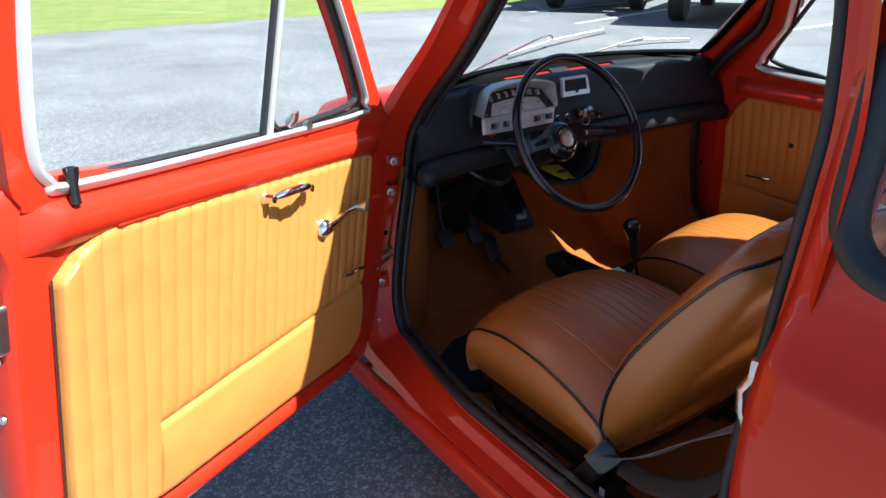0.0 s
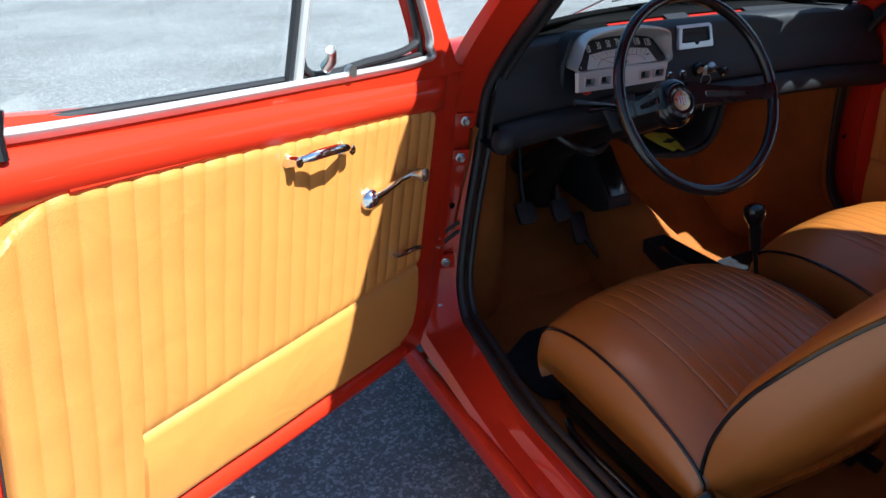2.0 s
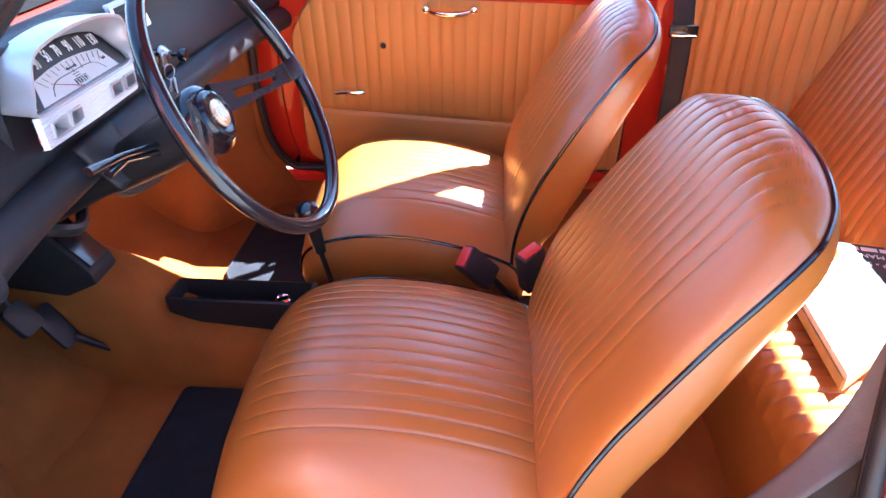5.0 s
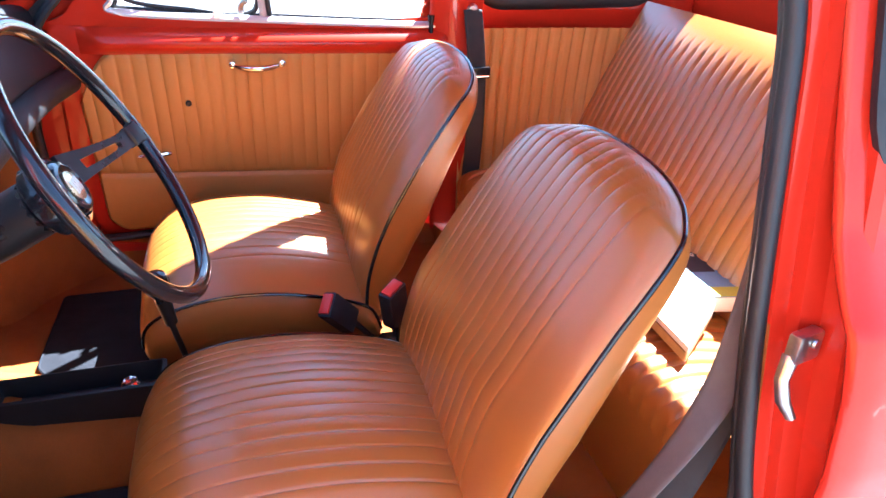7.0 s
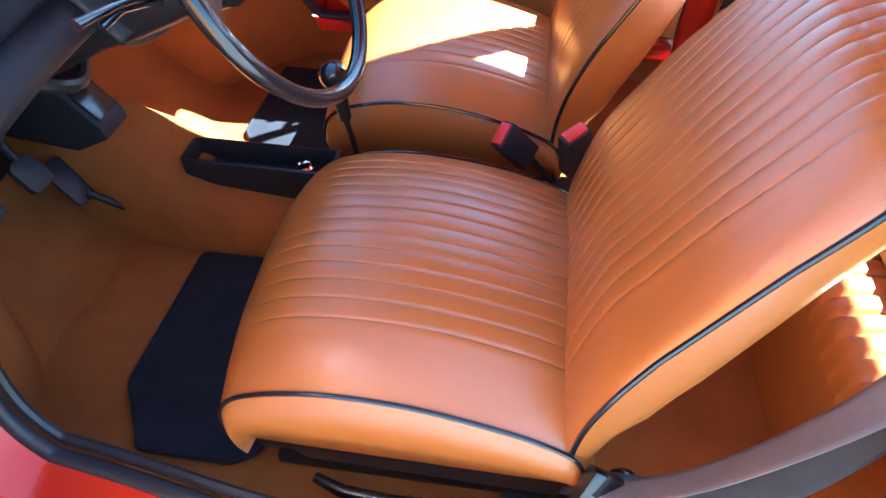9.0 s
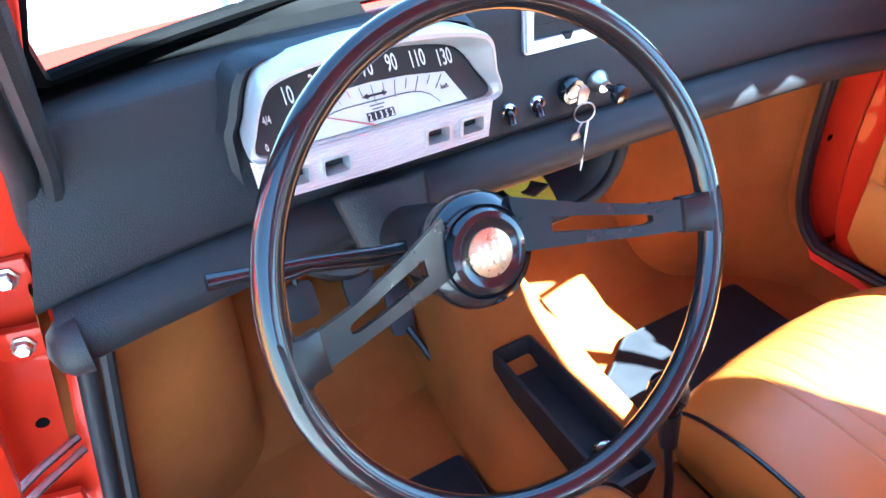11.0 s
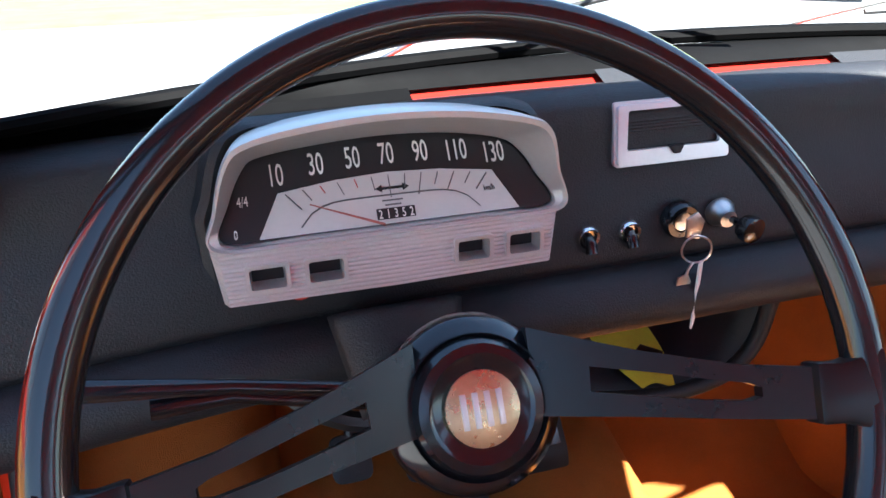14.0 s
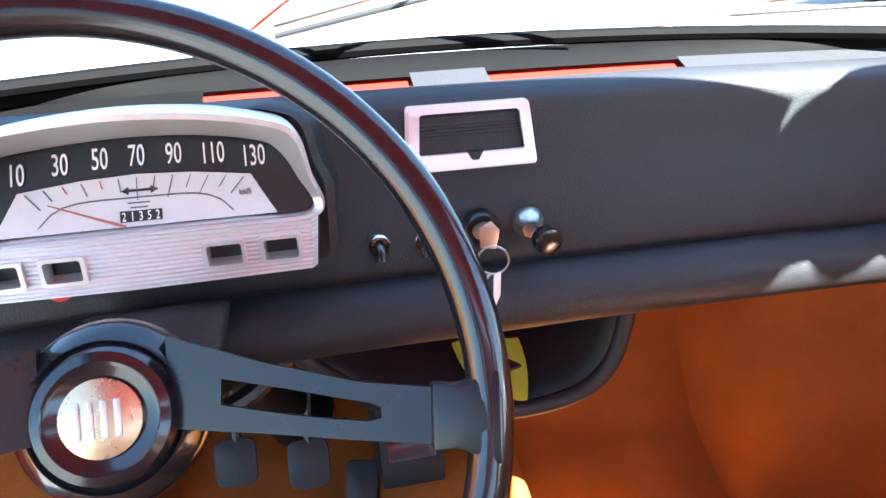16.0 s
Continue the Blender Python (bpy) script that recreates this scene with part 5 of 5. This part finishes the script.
part("tray_shell", tray_bm(), BLACK_VINYL, tray)
part("chrome_cap", lathe([(0, 0.018), (0.016, 0.018), (0.0165, 0.026), (0.012, 0.030), (0.011, 0.027), (0, 0.026)], pose(0.004, -0.085, 0.012), 20), CHROME, tray, "small chrome cap in the tray")

gear = thing("gear_lever", "black gear lever with a tapered knob", "gear lever", (-0.034, -0.305, 0.24))
part("shaft", tube([(0.0, 0.0, 0.0), (-0.006, 0.008, 0.08), (-0.018, 0.022, 0.165)], 0.0052, 10), BLACK_MATT, gear)
part("sleeve", tube([(-0.016, 0.019, 0.150), (-0.022, 0.026, 0.205)], [0.0105, 0.0135], 14), BLACK_MATT, gear)
part("knob", lathe([(0, 0), (0.0125, 0.0), (0.013, 0.010), (0.021, 0.026), (0.0225, 0.038), (0.019, 0.048), (0.010, 0.053), (0, 0.054)], pose(-0.022, 0.026, 0.200, -8, -8, 0), 22), BLACK_GLOSS, gear, "black flared knob")

# ---- floor mats ----
MAT_L = [(-0.172, -0.042), (-0.172, -0.268), (-0.535, -0.268), (-0.556, -0.235), (-0.555, -0.10), (-0.535, -0.092), (-0.455, -0.040)]
fm = thing("floor_mat", "black carpet mat on the driver's floor", "mat", (0, 0, 0.153), "floor mats")
part("mat", prism(rounded(MAT_L, 0.012, 3), 0.0, 0.008, lambda u, v, w: Vector((u, v, w + 0.002 * noise.noise((u * 9, v * 9, 0)))), 0.002), MAT_RUBBER, fm)
part("bound_edge", tube([(a, b, 0.007) for a, b in rounded(MAT_L, 0.012, 3)], 0.0035, 6, closed=True), MAT_RUBBER, fm)
fm2 = copy_thing(fm, pose(0.665, 0.055, 0.153))
tagged(fm2, "black carpet mat on the passenger's floor")

# ---- seat belts ----


def band(pts, width, sides, t=0.0016):
    """Webbing along a line; sides gives the way across at each point."""
    P = spline(pts, 40)
    S = spline(sides, 40)
    return grid(lambda u, v: P[round(u * 39)] + S[round(u * 39)].normalized() * (width * (v - 0.5)) + Vector((0, 0, 0.0015 * math.sin(v * math.pi))), 39, 6)


belt = thing("driver_belt", "grey and black webbing seat belt hanging beside the driver's seat", "seat belt", (0, 0, 0))
PATH_G = [(-0.598, -0.700, 0.290), (-0.602, -0.745, 0.318), (-0.603, -0.80, 0.365), (-0.598, -0.86, 0.430), (-0.582, -0.92, 0.49), (-0.560, -0.965, 0.545), (-0.545, -0.99, 0.70), (-0.53, -0.995, 0.98)]
thick(part("webbing", band(PATH_G, 0.040, [(0.76, 0.0, -0.30), (0.76, 0.0, -0.35), (0.76, 0.0, -0.35), (0.74, 0.05, -0.25), (0.66, 0.20, -0.05), (0.50, 0.60, 0.22), (0.38, 0.66, 0.05), (0.36, 0.66, 0)]), WEB_GREY, belt, "grey webbing strap"), 0.0016)
PATH_B = [(-0.585, -0.725, 0.285), (-0.592, -0.80, 0.300), (-0.590, -0.88, 0.345), (-0.578, -0.935, 0.42), (-0.565, -0.975, 0.50)]
thick(part("webbing", band(PATH_B, 0.038, [(0.66, 0.35, 0.42), (0.66, 0.35, 0.45), (0.66, 0.42, 0.42), (0.62, 0.48, 0.40), (0.58, 0.52, 0.3)]), WEB_BLACK, belt, "black webbing strap"), 0.0016)
part("tongue", box(-0.010, 0.010, -0.024, 0.024, -0.028, 0.028, 0.005, pose(-0.597, -0.700, 0.288, 35, 25, 20)), BLACK_GLOSS, belt, "black buckle tongue")
thick(part("webbing", band([(-0.600, -0.690, 0.270), (-0.612, -0.668, 0.225), (-0.612, -0.655, 0.185), (-0.600, -0.65, 0.155)], 0.046, [(0.2, -0.9, 0.2), (0.1, -1, 0), (0, -1, 0), (0, -1, 0)]), WEB_BLACK, belt, "black lower strap"), 0.0016)
part("label", box(-0.613, -0.611, -0.722, -0.710, 0.175, 0.235, 0.0005), CARD, belt, "white sewn label")
part("anchor", box(-0.030, 0.030, -0.045, 0.045, -0.02, 0.02, 0.006, pose(-0.578, -0.735, 0.182)), BLACK_MATT, belt, "black anchor cover")
part("adjuster", box(-0.014, 0.014, -0.03, 0.03, -0.022, 0.022, 0.005, pose(-0.600, -0.505, 0.176)), BLACK_GLOSS, belt)
for k in range(4):
    part("adjuster_rib", box(-0.0155, 0.0155, -0.003, 0.003, -0.020, 0.020, 0.001, pose(-0.600, -0.525 + 0.013 * k, 0.178)), BLACK_MATT, belt)
part("slide_lever", tube([(-0.575, -0.36, 0.190), (-0.590, -0.40, 0.192), (-0.594, -0.46, 0.192), (-0.590, -0.56, 0.190), (-0.588, -0.60, 0.186)], [0.007, 0.009, 0.009, 0.009, 0.006], 10), BLACK_GLOSS, belt)
part("belt_guide", prism([(-0.610, 0.152), (-0.625, 0.215), (-0.650, 0.232), (-0.672, 0.222), (-0.668, 0.152)], -0.618, -0.594, lambda u, v, w: Vector((w, u, v)), 0.004), BLACK_GLOSS, belt, "black plastic belt guide")

for (x, y, z), (bx, by), tilt, rot, lab in (((-0.054, -0.544, 0.392), (0.018, -0.652), 58, 22, "black belt buckle with a red button, leaning forward on its stalk"), ((-0.087, -0.655, 0.428), (-0.035, -0.684), 8, -20, "black belt buckle with a red button, standing between the seats")):
    b = thing("belt_buckle", lab, "seat belt", (bx, by, 0.245), "belt buckles")
    top = Vector((x - bx, y - by, z - 0.245))
    q = top.to_track_quat("Z", "Y").to_matrix().to_4x4() @ pose(0, 0, 0, 0, 0, rot)
    at = Matrix.Translation(top) @ q
    part("stalk", tube([(0, 0, -0.005), tuple(top * 0.5 + Vector((0, 0, 0.004))), tuple(top - top.normalized() * 0.07)], 0.006, 8), BLACK_MATT, b)
    part("buckle_body", box(-0.014, 0.014, -0.024, 0.024, -0.085, 0.0, 0.005, at), BLACK_VINYL, b)
    part("red_button", box(-0.010, 0.010, -0.019, 0.019, -0.006, 0.004, 0.002, at), RED_PLASTIC, b, "red release button")
    part("rivet", lathe([(0, 0), (0.0035, 0), (0.003, 0.002), (0, 0.002)], at @ pose(-0.014, 0, -0.03, 0, -90, 0), 10), STEEL, b)
part("belt_bracket", box(-0.085, 0.035, -0.70, -0.63, 0.236, 0.256, 0.006), BLACK_MATT, car, "black belt bracket on the tunnel")

pb = thing("passenger_belt", "black webbing seat belt hanging on the passenger's door pillar", "seat belt", (0, 0, 0))
thick(part("webbing", band([(0.520, -0.985, 0.80), (0.508, -0.995, 0.70), (0.505, -1.0, 0.60), (0.512, -1.0, 0.45), (0.53, -0.995, 0.30)], 0.048, [(0.1, -1, 0), (0.15, -1, 0), (0.15, -1, 0), (0.1, -1, 0), (0, -1, 0)]), WEB_BLACK, pb), 0.0016)
part("slide_buckle", box(-0.006, 0.006, -0.031, 0.031, -0.014, 0.014, 0.003, pose(0.503, -1.0, 0.655)), BLACK_GLOSS, pb, "black slide with a bright bar")
part("slide_bar", tube([(0.4965, -1.026, 0.648), (0.4965, -0.974, 0.648)], 0.0022, 8), CHROME, pb)
part("anchor_bolt", lathe([(0, 0), (0.016, 0), (0.016, 0.006), (0.009, 0.016), (0, 0.017)], pose(0.535, -0.985, 0.80, 0, -90, 0), 18), STEEL, pb, "bright anchor bolt")

# ---- things on the rear bench ----
bx = thing("white_box", "flat white cardboard slab with torn brown edge on rear seat", "box", (-0.25, -1.095, 0.418))
bxm = lambda u, v, w: Vector((u + 0.25, v + 1.095, w))
part("slab", prism([(-0.395, -1.040), (-0.205, -1.046), (-0.100, -1.150), (-0.295, -1.158)], 0.004, 0.033, bxm, 0.002), CARD, bx)
part("brown_edge", prism([(-0.392, -1.0375), (-0.207, -1.0435), (-0.207, -1.0465), (-0.392, -1.0405)], 0.006, 0.022, bxm, 0.0006), CARD_BROWN, bx, "torn brown card edge")
bk = thing("workshop_book", "thin workshop manual with a blue cover on the rear seat", "book", (-0.17, -1.215, 0.415))
bkm = pose(0, 0, 0, 0, 0, -12)
part("pages", box(-0.105, 0.105, -0.085, 0.075, 0.0, 0.030, 0.002, bkm), CARD, bk)
part("cover", box(-0.107, 0.107, -0.087, 0.077, 0.030, 0.032, 0.0006, bkm), BOOK_BLUE, bk, "blue printed cover")
part("title_block", box(-0.02, 0.106, -0.020, 0.076, 0.032, 0.0328, 0.0, bkm), DIAL_BLACK, bk, "dark title block", smooth=False)
part("cover_band", box(-0.106, -0.075, -0.086, 0.076, 0.032, 0.0328, 0.0, bkm), YELLOW, bk, "ochre picture band", smooth=False)
tm = bkm @ pose(0, 0, 0.0334, 0, 0, 90)
for k, t in enumerate(("00F - 500L", "OP MANUAL")):
    lettering("title", t, 0.0165, tm @ pose(0.03, -0.048 + 0.026 * k * -1 + 0.004, 0, 0, 0, 0) @ pose(0, 0, 0), WHITE, bk)
for k in range(3):
    part("title_bar", box(0.086, 0.097, -0.012 + 0.028 * k, 0.012 + 0.028 * k, 0.0328, 0.0334, 0.0, bkm), WHITE, bk, smooth=False)

# ---- wipers ----
for pts, blade in ((((-0.330, 0.165, 0.800), (-0.24, 0.118, 0.848), (-0.125, 0.020, 0.922)), ((-0.187, 0.090, 0.864), (0.095, 0.014, 0.918))), (((0.130, 0.130, 0.828), (0.165, 0.105, 0.852), (0.30, 0.070, 0.880)), ((0.235, 0.085, 0.862), (0.47, 0.010, 0.866)))):
    a, b = Vector(blade[0]), Vector(blade[1])
    w = part("windscreen_wiper", tube([a + Vector((0, 0.005, 0.008)), a.lerp(b, 0.5) + Vector((0, 0.012, 0.014)), b + Vector((0, 0.005, 0.008))], 0.0020, 6), STEEL, car, "bright steel windscreen wiper")
    part("wiper_rubber", tube([a, a.lerp(b, 0.5) + Vector((0, 0.003, 0.003)), b], 0.0034, 6, flat=0.6), RUBBER, w)
    part("wiper_arm", tube(spline([*pts, tuple(a.lerp(b, 0.5) + Vector((0, 0.014, 0.016)))], 16), 0.0022, 8), STEEL, w)
    part("wiper_spindle", lathe([(0, 0), (0.016, 0), (0.014, 0.012), (0.006, 0.02), (0, 0.021)], pose(*pts[0], -30, 0, 0), 14), STEEL, w)

# ---- parking lot ----
for x, y, L, r in ((11.1, 4.38, 5.0, -88), (9.3, 7.5, 4.8, -76), (10.3, 9.4, 5.0, -81), (-1.40, -4.3, 5.2, 4)):
    tagged(part("parking_line", box(-0.05, 0.05, -L / 2, L / 2, 0.002, 0.006, 0.0, pose(x, y, 0, 0, 0, r)), LINE, smooth=False), "worn white parking bay line", "road marking", kind="structure")


def pickup(at, turn, paint):
    t = thing("pickup_truck", "dark parked pickup truck with bright wheels", "truck", at, "parked trucks")
    t.rotation_euler = (0, 0, radians(turn))
    body = [(-2.7, 0.55), (-2.7, 1.15), (-0.6, 1.18), (-0.45, 1.85), (1.0, 1.85), (1.55, 1.2), (2.6, 1.08), (2.75, 0.9), (2.75, 0.5), (2.3, 0.45), (2.2, 0.8), (1.95, 0.95), (1.6, 0.95), (1.35, 0.8), (1.25, 0.42), (-1.15, 0.42), (-1.25, 0.8), (-1.5, 0.95), (-1.85, 0.95), (-2.1, 0.8), (-2.2, 0.5)]
    part("body", prism(body, -0.92, 0.92, lambda u, v, w: Vector((w * (1 - 0.12 * max(0, v - 1.2)), u, v)), 0.04), paint, t)
    part("side_glass", prism([(-0.35, 1.25), (-0.3, 1.75), (0.85, 1.75), (1.3, 1.25)], -0.875, 0.875, lambda u, v, w: Vector((w * (1 - 0.10 * max(0, v - 1.2)), u, v))), BLACK_GLOSS, t, smooth=False)
    for x in (-0.82, 0.82):
        for y in (-1.67, 1.77):
            s = 1 if x > 0 else -1
            m = pose(x, y, 0.39, 0, 90 * s, 0)
            w = part("wheel", lathe([(0.22, 0.12), (0.30, 0.135), (0.37, 0.12), (0.39, 0.08), (0.39, -0.08), (0.36, -0.12), (0.2, -0.12)], m, 40), TYRE, t, "black tyre")
            part("rim", lathe([(0.0, 0.10), (0.05, 0.11), (0.06, 0.085), (0.20, 0.075), (0.225, 0.125), (0.235, 0.128)], m, 32), STEEL, w)
            for k in range(6):
                part("rim_spoke", box(0.05, 0.215, -0.022, 0.022, 0.085, 0.115, 0.006, m @ pose(0, 0, 0, 0, 0, 60 * k)), CHROME, w)
    return t


pickup((10.9, 9.6, 0), 118, TRUCK)
pickup((10.5, 6.3, 0), 118, TRUCK)
